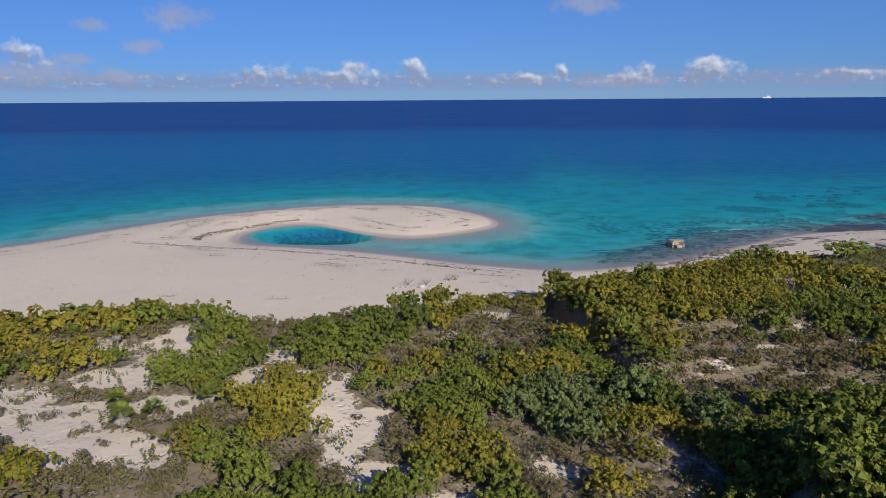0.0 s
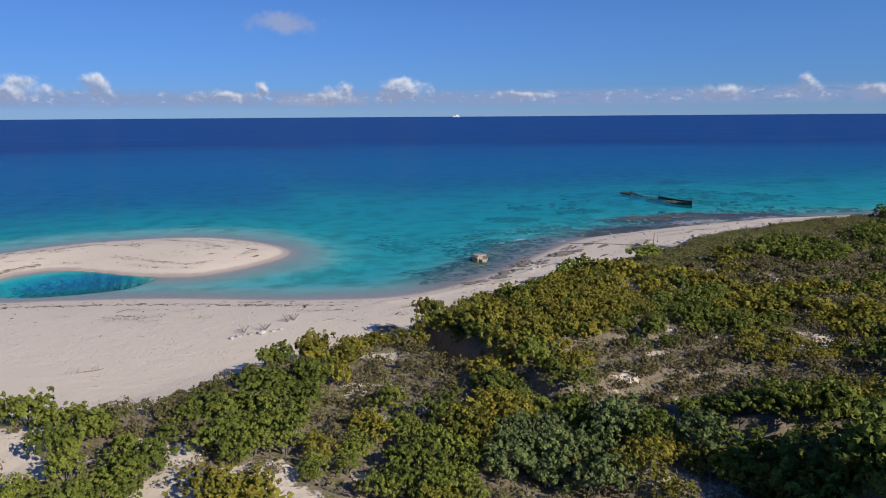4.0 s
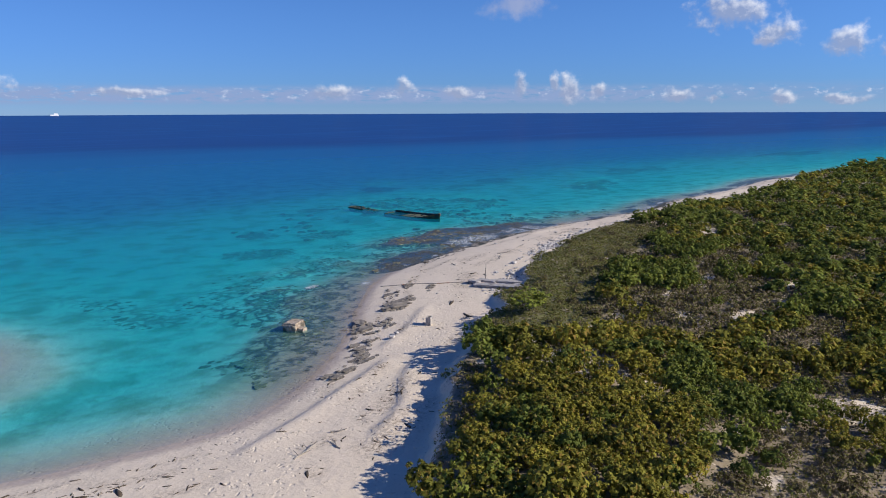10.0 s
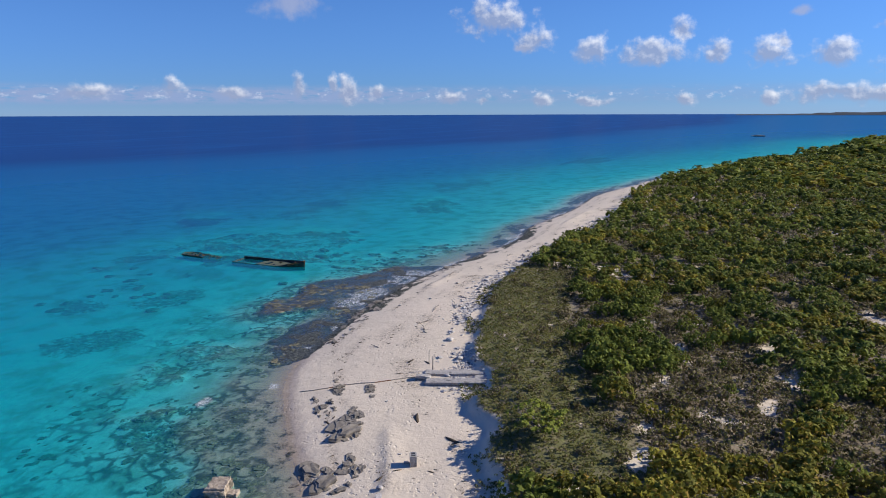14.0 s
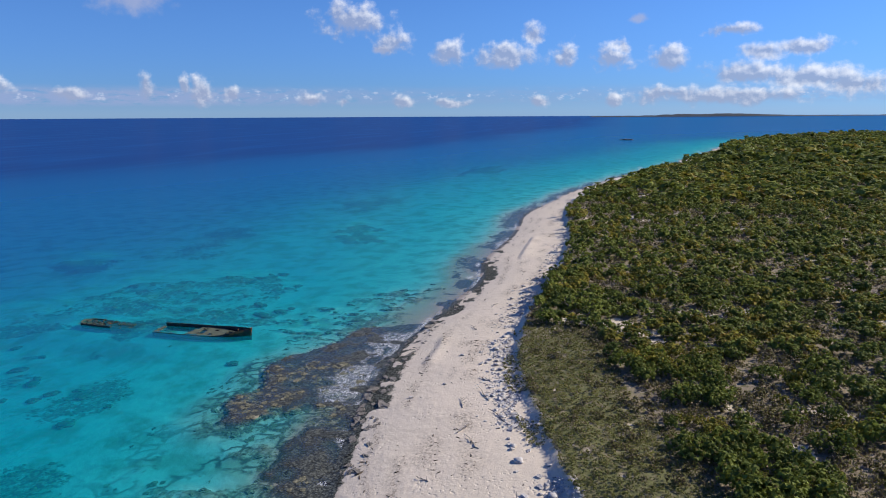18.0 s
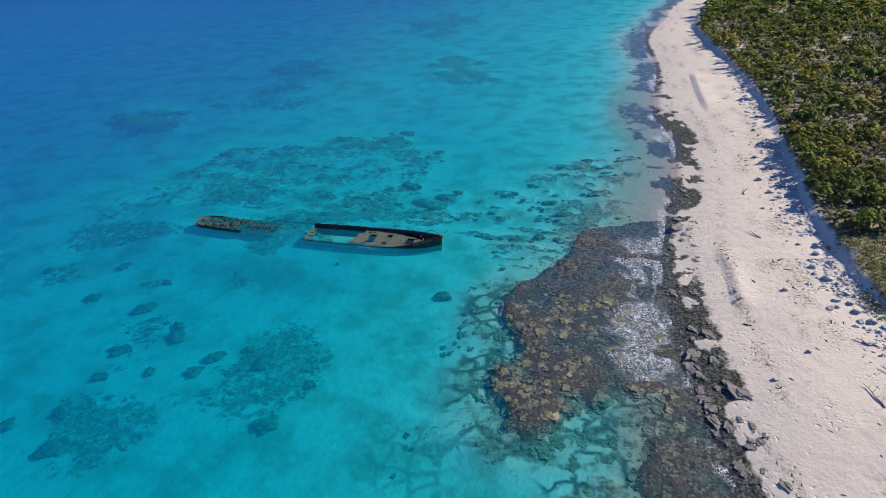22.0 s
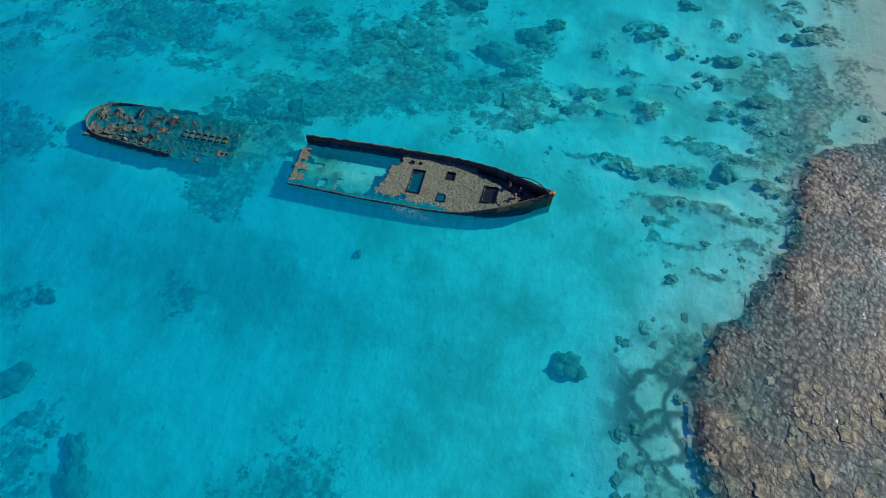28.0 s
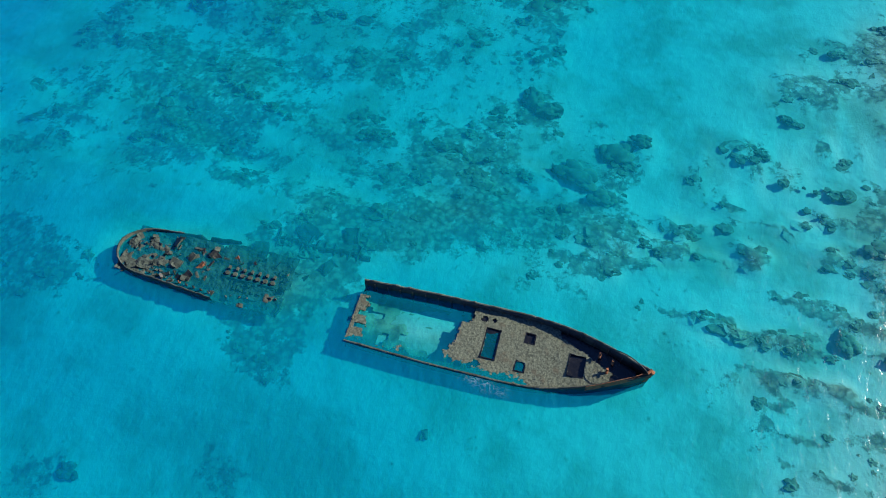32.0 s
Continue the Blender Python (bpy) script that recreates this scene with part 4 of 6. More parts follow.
def instance(kind, step, x, y, z, size):
    """Leaf corners for many bushes of a kind."""
    out, tints = [], []
    for k in range(3):
        pick = np.arange(x.size) % 3 == k
        if not pick.any():
            continue
        base = clouds[kind, step, k]
        a, s, h = rng.uniform(0, 6.283, pick.sum()), size[pick], size[pick] * rng.uniform(0.8, 1.2, pick.sum())
        ca, sa = np.cos(a)[:, None, None], np.sin(a)[:, None, None]
        X = (base[None, ..., 0] * ca - base[None, ..., 1] * sa) * s[:, None, None] + x[pick][:, None, None]
        Y = (base[None, ..., 0] * sa + base[None, ..., 1] * ca) * s[:, None, None] + y[pick][:, None, None]
        Z = base[None, ..., 2] * h[:, None, None] + z[pick][:, None, None] - 0.1
        out.append(np.stack([X, Y, Z], -1).reshape(-1, 3, 3))
        tints.append(np.repeat(rng.random(pick.sum()), len(base)))
    return np.concatenate(out), np.concatenate(tints)


# single bushes of the foreground dunes
big_bush = copy_thing(models["green", 1], pose(49, 106, ground_z(49, 106) - 0.1))
big_bush.scale = (2.6, 2.3, 1.6)
bx, by = scatter(-62, 78, 30, 116, 1.8)
bt = terrain(bx, by)
bk, bs, ok = kinds_at(bx, by, bt)
near_walk = np.hypot((bx + 9) / 36, (by - 45) / 17)
close_by = np.hypot((bx - 2) / 44, (by - 62) / 38) < 1
order = [i for i in np.argsort(near_walk) if ok[i]]
chosen = set(order[:290])
for i in sorted(chosen):
    m = pose(bx[i], by[i], bt["z"][i] - 0.06, 0, 0, rng.uniform(0, 360)) @ Matrix.Diagonal((bs[i], bs[i], bs[i] * rng.uniform(0.85, 1.2), 1))
    model = models[bk[i], i % 3]
    made = copy_thing(model, m)
    made.scale = m.to_scale()
    made.location = m.translation
for thing in models.values():
    for ob in (*thing.children_recursive, thing):
        bpy.data.objects.remove(ob)
# the rest joined: coarser with distance
rest = {(k, s): [] for k in KINDS for s in COARSE}
left = np.array([i for i in order if i not in chosen], int)
for kind in KINDS:
    for step, pick in (("near", close_by[left]), ("close", ~close_by[left])):
        w = left[pick & (bk[left] == kind)]
        rest[kind, step].append((bx[w], by[w], bt["z"][w], bs[w]))
for step, gap, zone in (("close", 1.9, (78, 118, 88, 134)), ("mid", 2.0, (78, 118, 40, 88)), ("mid", 2.0, (118, 175, 40, 138)), ("mid", 2.3, (-90, -62, 25, 80)), ("far", 2.4, (175, 330, -10, 140)), ("far", 2.6, (40, 175, -50, 30)), ("far", 2.6, (78, 175, 30, 40)), ("far", 2.6, (-90, 40, -60, 30)), ("wide", 6.0, (-260, -90, -160, 60)), ("wide", 4.0, (330, 560, -120, 138)), ("wide", 4.6, (175, 330, -160, -10)), ("wide", 7.5, (560, 1300, -330, 80)), ("wide", 7.5, (330, 560, -330, -120))):
    x, y = scatter(*zone, gap)
    t = terrain(x, y)
    kind, size, ok = kinds_at(x, y, t)
    if gap > 2.5:
        size = size * gap / 2.5
    for k in KINDS:
        w = ok & (kind == k) if k != "twig" or step != "wide" else ok & (kind == k) & (rng.random(x.size) < 0.5)
        rest[k, step].append((x[w], y[w], t["z"][w], size[w]))
STUFF_LABEL = {"grape": "yellow-green sea grape scrub covering the dunes", "green": "dark green coastal scrub covering the plateau", "silver": "blue-green broadleaf shrubs among the scrub", "twig": "grey-brown dry twiggy scrub between the bushes"}
for kind in KINDS:
    q, tint = [], []
    for step in COARSE:
        for x, y, z, size in rest[kind, step]:
            if x.size:
                a, b = instance(kind, step, x, y, z, size)
                q.append(a), tint.append(b)
    if q:
        ob = new("scrub_" + {"grape": "yellow", "green": "green", "silver": "pale", "twig": "dry"}[kind], quads_to_mesh("scrub", np.concatenate(q), joined_mats[kind], np.concatenate(tint)))
        tagged(ob, STUFF_LABEL[kind], "scrub", kind="stuff")

# low herbs and grass on the open edge of the plateau
hx, hy = scatter(26, 130, 70, 136, 0.37)
ht = terrain(hx, hy)
w = ((ht["herb"] > 0.3) & (ht["v"] > -0.6) | (ht["v"] > -2.6) & (ht["v"] < 0.6) & (hills(hx, hy, 5, 141, 2) > 0.56)) & (rng.random(hx.size) < 0.55)
hx, hy, hz = hx[w], hy[w], ht["z"][w]
tuft = leaf_cloud(77, 0.34, 0.22, 12, 0.15, 3)
a = rng.uniform(0, 6.283, hx.size)
s = rng.uniform(0.6, 1.4, hx.size)
X = (tuft[None, ..., 0] * np.cos(a)[:, None, None] - tuft[None, ..., 1] * np.sin(a)[:, None, None]) * s[:, None, None] + hx[:, None, None]
Y = (tuft[None, ..., 0] * np.sin(a)[:, None, None] + tuft[None, ..., 1] * np.cos(a)[:, None, None]) * s[:, None, None] + hy[:, None, None]
Z = tuft[None, ..., 2] * s[:, None, None] + hz[:, None, None]
herb_mat = leaf_material("herb_leaves", (0.10, 0.115, 0.030), (0.27, 0.265, 0.075), (0.28, 0.22, 0.12), 0.22, joined=True)
herbs = new("herb_carpet", quads_to_mesh("herb_carpet", np.stack([X, Y, Z], -1).reshape(-1, 3, 3), herb_mat, np.repeat(lumps(hx, hy, 6, 3), len(tuft))))
tagged(herbs, "low olive-green creeping herbs on the plateau edge", "ground cover", kind="stuff")


# dry twigs, small herbs and litter between the near bushes
hx, hy = scatter(-48, 100, 34, 112, 0.85)
ht = terrain(hx, hy)
clump = hills(hx, hy, 3.5, 131, 3)
w = (ht["v"] > 0.2) & (ht["herb"] < 0.4) & (rng.random(hx.size) < np.where(ht["scrub"] > 0.45, 0.85, 0.50 * smooth(clump, 0.40, 0.58)))
hx, hy, hz = hx[w], hy[w], ht["z"][w]
for name, part_of, mat, label in (("dry_litter", np.arange(hx.size) % 5 < 3, joined_mats["twig"], "grey dry twigs and litter between the dune bushes"), ("low_herbs", np.arange(hx.size) % 5 >= 3, herb_mat, "low olive herbs between the dune bushes")):
    tuft = leaf_cloud(78, 0.50, 0.42, 12, 0.16, 4)
    x, y, z = hx[part_of], hy[part_of], hz[part_of]
    a, s = rng.uniform(0, 6.283, x.size), rng.uniform(0.5, 1.5, x.size)
    X = (tuft[None, ..., 0] * np.cos(a)[:, None, None] - tuft[None, ..., 1] * np.sin(a)[:, None, None]) * s[:, None, None] + x[:, None, None]
    Y = (tuft[None, ..., 0] * np.sin(a)[:, None, None] + tuft[None, ..., 1] * np.cos(a)[:, None, None]) * s[:, None, None] + y[:, None, None]
    Z = tuft[None, ..., 2] * s[:, None, None] + z[:, None, None]
    tagged(new(name, quads_to_mesh(name, np.stack([X, Y, Z], -1).reshape(-1, 3, 3), mat, np.repeat(rng.random(x.size), len(tuft)))), label, "ground cover", kind="stuff")


def thatch_palm(x, y, h, seed):
    """A small fan palm: ringed trunk, round crown of folded fans, a skirt of dead fans."""
    g = random.Random(seed)
    palm = root("thatch_palm", "small thatch palm with green fan leaves and a dry brown skirt", "palm", x, y, ground_z(x, y) - 0.05, "thatch palms", g.uniform(0, 360))
    bm = bmesh.new()
    for k in range(6):
        rod(bm, (0, 0, h * k / 6), (0, 0, h * (k + 1) / 6 + 0.02), 0.085 - 0.004 * k, 0.07 - 0.004 * k, 8)
    part("trunk", bm, bark_mat, palm)
    for k in range(20):
        dead = k >= 14
        bm = bmesh.new()
        a, e = k * 2.4 + g.uniform(-0.2, 0.2), (g.uniform(-1.2, -0.7) if dead else g.uniform(-0.25, 1.25))
        out = Vector((math.cos(a) * math.cos(e), math.sin(a) * math.cos(e), math.sin(e)))
        base = Vector((0, 0, h - 0.1))
        hub = base + out * (0.45 if not dead else 0.3)
        rod(bm, base, hub, 0.015, 0.01, 4)
        side = out.cross(Vector((0, 0, 1))).normalized()
        up = side.cross(out)
        for j in range(-7, 8):
            b = j * 0.19
            dirn = (out * math.cos(b) + side * math.sin(b) - Vector((0, 0, 0.18 * abs(b)))).normalized()
            across = dirn.cross(up).normalized() * 0.035
            tip = hub + dirn * g.uniform(0.50, 0.64)
            f = [bm.verts.new(hub), bm.verts.new(hub + dirn * 0.3 + across), bm.verts.new(tip), bm.verts.new(hub + dirn * 0.3 - across)]
            bm.faces.new(f)
        part("dead_frond" if dead else "frond", bm, drift_mat if dead else leaf_mats["green"], palm)


for k, (x, y, h) in enumerate([(-28, 44, 1.2), (-26, 41, 1.5), (-39, 56, 1.8), (-36, 57.5, 1.6), (-22, 46, 1.0), (-24.5, 42.5, 1.1)]):
    thatch_palm(x, y, h, k)

# ---- rocks, corals and what lies on the beach ----
def stone_mesh(name, seed, material, subdiv=3, flat=0.5, rough=0.35, knob=0.0, slab=False):
    """A weathered lump about 1 m across: facets worn by noise, undercut and pitted."""
    bm = bmesh.new()
    bmesh.ops.create_icosphere(bm, subdivisions=subdiv, radius=0.5)
    o = Vector((seed * 3.1, seed * 7.7, seed * 1.3))
    for v in bm.verts:
        n = v.co.normalized()
        d = noise.fractal(n * 1.6 + o, 1.0, 2.0, 4) * rough
        if knob:
            d += knob * (0.5 - noise.voronoi(n * 4.0 + o)[0][0])
        v.co = n * (0.5 * (1 + d))
        if slab:
            v.co.x, v.co.y = max(min(v.co.x, 0.36 + 0.06 * math.sin(seed)), -0.38), max(min(v.co.y, 0.33), -0.36)
            v.co.z = max(min(v.co.z, 0.22), -0.3)
        v.co.z *= flat
    me = bpy.data.meshes.new(name)
    bm.to_mesh(me)
    bm.free()
    me.materials.append(material)
    me.polygons.foreach_set("use_smooth", np.full(len(me.polygons), not slab))
    return me


def coral_mesh(seed):
    """A ragged coral head about 1 m across, grown together from many lumps."""
    g = random.Random(seed)
    bm = bmesh.new()
    for k in range(13):
        a, r = g.uniform(0, 6.283), 0.36 * math.sqrt(g.random())
        w = g.uniform(0.10, 0.24) * (1.15 - r)
        got = bmesh.ops.create_icosphere(bm, subdivisions=2, radius=w)["verts"]
        o = Vector((seed * 3.1 + k, seed * 7.7, k * 1.3))
        for v in got:
            n = v.co.normalized()
            v.co *= 1 + 0.55 * noise.fractal(n * 2.2 + o, 1.0, 2.0, 3)
            v.co.z *= 0.8
            v.co += Vector((r * math.cos(a), 0.8 * r * math.sin(a), g.uniform(0, 0.01) + 0.14 - 0.5 * r * r))
    me = bpy.data.meshes.new("coral_head")
    bm.to_mesh(me)
    bm.free()
    me.materials.append(coral_mat)
    me.polygons.foreach_set("use_smooth", np.ones(len(me.polygons), bool))
    return me


coral_meshes = [coral_mesh(k) for k in range(6)]


def plate_mesh(name, seed, material, layers=3):
    """A broken stack of thin rock plates about 1 m across, each with a ragged outline."""
    g = random.Random(seed)
    bm = bmesh.new()
    z, grow, ox, oy = -0.22, 1.0, 0.0, 0.0
    for k in range(layers):
        n, thick = g.randint(9, 13), g.uniform(0.10, 0.20)
        rads = [0.5 * grow * g.uniform(0.55, 1.12) for _ in range(n)]
        low = [bm.verts.new((ox + r * math.cos(6.283 * j / n), oy + r * math.sin(6.283 * j / n), z)) for j, r in enumerate(rads)]
        high = [bm.verts.new((v.co.x * 0.93 + g.uniform(-0.03, 0.03), v.co.y * 0.93 + g.uniform(-0.03, 0.03), z + thick * g.uniform(0.7, 1.15))) for v in low]
        mid = [bm.verts.new((ox + (v.co.x - ox) * 0.5, oy + (v.co.y - oy) * 0.5, z + thick * g.uniform(0.75, 1.35))) for v in high[::2]]
        for j in range(n):
            bm.faces.new((low[j], low[(j + 1) % n], high[(j + 1) % n], high[j]))
        bmesh.ops.contextual_create(bm, geom=mid)
        for j in range(n):
            a, b = mid[(j // 2) % len(mid)], mid[((j + 1) % n) // 2 % len(mid)]
            bm.faces.new((high[j], high[(j + 1) % n], b, a) if a is not b else (high[j], high[(j + 1) % n], a))
        z, grow = z + thick * 0.75, grow * g.uniform(0.55, 0.85)
        ox, oy = ox + g.uniform(-0.14, 0.14), oy + g.uniform(-0.14, 0.14)
    bmesh.ops.triangulate(bm, faces=bm.faces[:])
    me = bpy.data.meshes.new(name)
    bm.normal_update()
    bm.to_mesh(me)
    bm.free()
    me.materials.append(material)
    return me


ledge_meshes = [plate_mesh("beach_rock", 10 + k, ledge_mat, 2 + k % 2) for k in range(8)]
lime_meshes = [stone_mesh("limestone_rock", 20 + k, lime_mat, 2, 0.6, 0.5, 0.1, slab=k % 2 == 0) for k in range(5)]


def lay(name, mesh, x, y, w, d, h, turn, label, category, group, sink=0.25, tilt=0.0):
    ob = new(name, mesh)
    ob.matrix_basis = pose(x, y, ground_z(x, y) + h * mesh_half(mesh) * (1 - 2 * sink), tilt, tilt * 0.6, turn) @ Matrix.Diagonal((w, d, h, 1))
    return tagged(ob, label, category, group)


HALF = {}


def mesh_half(mesh):
    if mesh.name not in HALF:
        HALF[mesh.name] = -min(v.co.z for v in mesh.vertices)
    return HALF[mesh.name]


# coral heads on the pale sea floor: x, y, size
CORALS_A = [(98, 222, 4.2), (93, 214, 3.6), (107.5, 184.2, 3.0), (113, 201, 1.1), (141, 192, 4.0), (138, 195, 4.5), (136, 192.5, 3.0), (108, 232, 2.6), (105, 223, 2.0), (89, 219, 3.6), (99, 230.5, 3.0), (95, 215, 2.6), (90, 207, 3.2), (90, 201, 3.4), (87, 208, 2.8), (84, 218, 2.6), (80, 196, 3.6), (86, 213, 2.0)]
CORALS_B = [(73, 215, 4.0), (78, 218, 2.4), (75, 222, 2.6), (105, 242, 2.4), (87, 194, 2.0), (92, 204, 1.8), (156, 161, 2.6), (136, 171, 3.0), (127, 174, 2.6), (178, 209, 5.0), (166, 199, 4.0), (160, 202, 3.6), (170, 212, 3.2), (146, 200, 3.4), (143, 190, 2.4)]
for k, (x, y, w) in enumerate(CORALS_A + CORALS_B):
    w = w * 0.82
    h = min(w * 0.55, 1.3, max(0.25, (-ground_z(x, y) - 0.15) / 0.6))
    lay("coral_head", coral_meshes[k % 6], x, y, w * 1.25, w * rng.uniform(0.85, 1.1), h * 1.2, rng.uniform(0, 360), "rounded brown coral head on pale sand under clear water", "coral", "coral heads", 0.3)

# slabs and blocks of beach rock at the water's edge: centre, spread, how many
LEDGES = [(36, 125.5, 2.6, 7), (39, 123.5, 2.0, 5), (30, 118, 2.6, 9), (46, 128, 1.6, 5), (50, 129.5, 1.6, 5), (51, 135, 2.0, 6), (56, 136, 1.8, 5), (28, 115.5, 1.8, 6), (56, 131, 1.3, 3), (104, 152.5, 3.0, 9), (112, 154, 3.0, 8), (121, 153, 3.4, 9), (99, 151, 2.2, 7), (92, 151.5, 2.6, 8), (87, 149.5, 2.4, 7), (132, 152, 3.4, 9), (151, 149.5, 4.0, 8), (166, 148.5, 4.0, 8), (82, 151, 1.8, 5), (198, 149, 5.0, 8), (230, 148.5, 6.0, 8), (22, 113.5, 1.6, 4), (75, 148.5, 1.8, 4)]
for x, y, spread, count in LEDGES:
    for k in range(int(count * (2.3 if x < 62 else 1.6))):
        inland = 0.5 + 4.0 * rng.random() ** 1.5
        a, b = rng.normal(0, spread * 0.85), rng.normal(0, spread * 0.34)
        slant = math.radians(40 if x < 62 else 6)
        a, b = a * math.cos(slant) - b * math.sin(slant), a * math.sin(slant) + b * math.cos(slant)
        w = (rng.gamma(3.0, 0.33) + 0.3) * (0.72 if x > 80 else 0.9)
        if x > 80:
            slope_to = terrain(np.array([x + a]), np.array([y + b]))["s"][0]
            b += slope_to - inland
            if ground_z(x + a, y + b) < -0.05:
                continue
        lay("beach_rock", ledge_meshes[rng.integers(8)], x + a, y + b, w * 1.75, w * rng.uniform(0.8, 1.2), w * (rng.uniform(0.22, 0.42) if x > 80 else rng.uniform(0.36, 0.66)), rng.uniform(-40, 60), "flat weathered grey-brown beach rock half sunk in sand", "rock", "beach rocks", 0.3, rng.uniform(-5, 5))
# pale limestone rubble under the scarp: the larger pieces
line = flowing(SCRUB, 12)
line = line[(line[:, 0] > 60) & (line[:, 0] < 215)]
for k in range(110):
    x, y = line[rng.integers(len(line))]
    x, y = x + rng.normal(0, 1.5), y + 2.2 + abs(rng.normal(0, 1.7))
    w = rng.uniform(0.35, 1.05)
    lay("limestone_rock", lime_meshes[rng.integers(5)], x, y, w * 1.2, w, w * 0.9, rng.uniform(0, 360), "pale broken limestone rock on the upper beach", "rock", "limestone rubble", 0.25, rng.uniform(-15, 15))
for x, y, w in [(34.5, 117.5, 1.2), (36, 118.2, 0.8), (42.5, 119.5, 0.5), (54, 127.5, 0.5), (94, 147, 0.9), (99, 143, 0.6), (112, 143, 0.8), (-15, 92, 1.2), (-13.8, 92.5, 0.9), (-12.5, 92.3, 1.1), (-11.2, 92.8, 0.9), (-16, 91.2, 0.8), (-10.2, 93.3, 0.6)]:
    lay("limestone_rock", lime_meshes[int(w * 10) % 5], x, y, w, w * 0.8, w * 0.8, rng.uniform(0, 360), "single weathered limestone rock on the sand", "rock", "limestone rubble", 0.2)


def join_stones(name, meshes, xs, ys, zs, sizes, flats, material, label, category, squash=1.0, soft=True):
    """Many small stones as one mesh."""
    V, F, base = [], [], 0
    for k, me in enumerate(meshes):
        co = np.array([v.co[:] for v in me.vertices])
        fa = np.array([q.vertices[:] for q in me.polygons])
        pick = np.nonzero(np.arange(xs.size) % len(meshes) == k)[0]
        a = rng.uniform(0, 6.283, pick.size)
        s, f = sizes[pick][:, None], flats[pick][:, None]
        X = (co[:, 0] * np.cos(a)[:, None] - co[:, 1] * np.sin(a)[:, None]) * s * squash + xs[pick][:, None]
        Y = (co[:, 0] * np.sin(a)[:, None] + co[:, 1] * np.cos(a)[:, None]) * s / squash + ys[pick][:, None]
        Z = co[:, 2] * s * f + zs[pick][:, None]
        V.append(np.stack([X, Y, Z], -1).reshape(-1, 3))
        F.append((fa[None] + (base + np.arange(pick.size) * len(co))[:, None, None]).reshape(-1, 3))
        base += pick.size * len(co)
    me = bpy.data.meshes.new(name)
    quick_mesh(me, np.concatenate(V), np.concatenate(F))
    me.materials.append(material)
    me.polygons.foreach_set("use_smooth", np.full(len(me.polygons), soft))
    return tagged(new(name, me), label, category, kind="stuff")


small = [plate_mesh("small_stone", 40 + k, coral_mat, 1 + k % 2) for k in range(6)]
tiny = [stone_mesh("tiny_stone", 50 + k, lime_mat, 1, 0.6, 0.9) for k in range(6)]
# broken reef rock along the shelf edge, over the patch reefs and along the near shore
x, y = rng.uniform(24, 190, 90000), rng.uniform(130, 252, 90000)
t = terrain(x, y)
out = -t["s"]
edge_near = np.abs(inside_by(SHELF_LINE, x, y))
want = 0.42 * smooth(t["dark"], 0.35, 0.75) * smooth(hills(x, y, 2.6, 128, 3), 0.42, 0.56) * (x < 215) + 0.25 * smooth(edge_near, 3.0, 0.5) * (t["reef"] < 0.5)
w = (rng.random(x.size) < want) & (out > 2)
x, y, z = x[w][:4200], y[w][:4200], t["z"][w][:4200]
join_stones("reef_rubble", small, x, y, z, rng.gamma(2.4, 0.30, x.size) + 0.3, rng.uniform(0.6, 1.1, x.size), coral_mat, "scattered dark reef rocks on the shallow sea floor", "reef rock", 0.9, False)
# knobs of the drying shelf
x, y = rng.uniform(60, 134, 12000), rng.uniform(146, 178, 12000)
t = terrain(x, y)
w = (t["reef"] > 0.6) & (rng.random(x.size) < 0.7)
x, y, z = x[w][:1700], y[w][:1700], t["z"][w][:1700]
join_stones("shelf_knobs", small, x, y, z, rng.gamma(2.0, 0.11, x.size) + 0.14, rng.uniform(0.35, 0.8, x.size), shelf_mat, "low brown knobs of the limestone shelf awash", "reef rock", 1.0, False)
# cracked plates of the near-shore ledge under shallow water
x, y = rng.uniform(14, 114, 16000), rng.uniform(116, 182, 16000)
t = terrain(x, y)
out = -t["s"]
w = (t["pave"] > 0.3) & (out > 2) & (rng.random(x.size) < 0.42 * smooth(hills(x, y, 6, 171, 3), 0.44, 0.60) * smooth(out, 36, 14))
x, y, z = x[w][:1000], y[w][:1000], t["z"][w][:1000]
join_stones("ledge_plates", [plate_mesh("ledge_plate", 90 + k, coral_mat, 2) for k in range(5)], x, y, z, rng.gamma(3.0, 0.26, x.size) + 0.35, rng.uniform(0.25, 0.55, x.size), coral_mat, "dark cracked rock plates under shallow water by the beach", "reef rock", 1.15, False)
# small rubble under the scarp and pebbles on the sand
pts = line[rng.integers(len(line), size=9000)]
x, y = pts[:, 0] + rng.normal(0, 1.5, 9000), pts[:, 1] + 0.6 + np.abs(rng.normal(0, 2.2, 9000))
w = hills(x, y, 6, 181, 3) + 0.06 * smooth(x, 95, 130) > 0.53
x, y = x[w][:3400], y[w][:3400]
join_stones("scarp_rubble", tiny, x, y, terrain(x, y)["z"], rng.gamma(2.0, 0.13, x.size) + 0.08, rng.uniform(0.4, 0.9, x.size), lime_mat, "small pale limestone rubble on the upper beach", "rubble", 1.0, False)

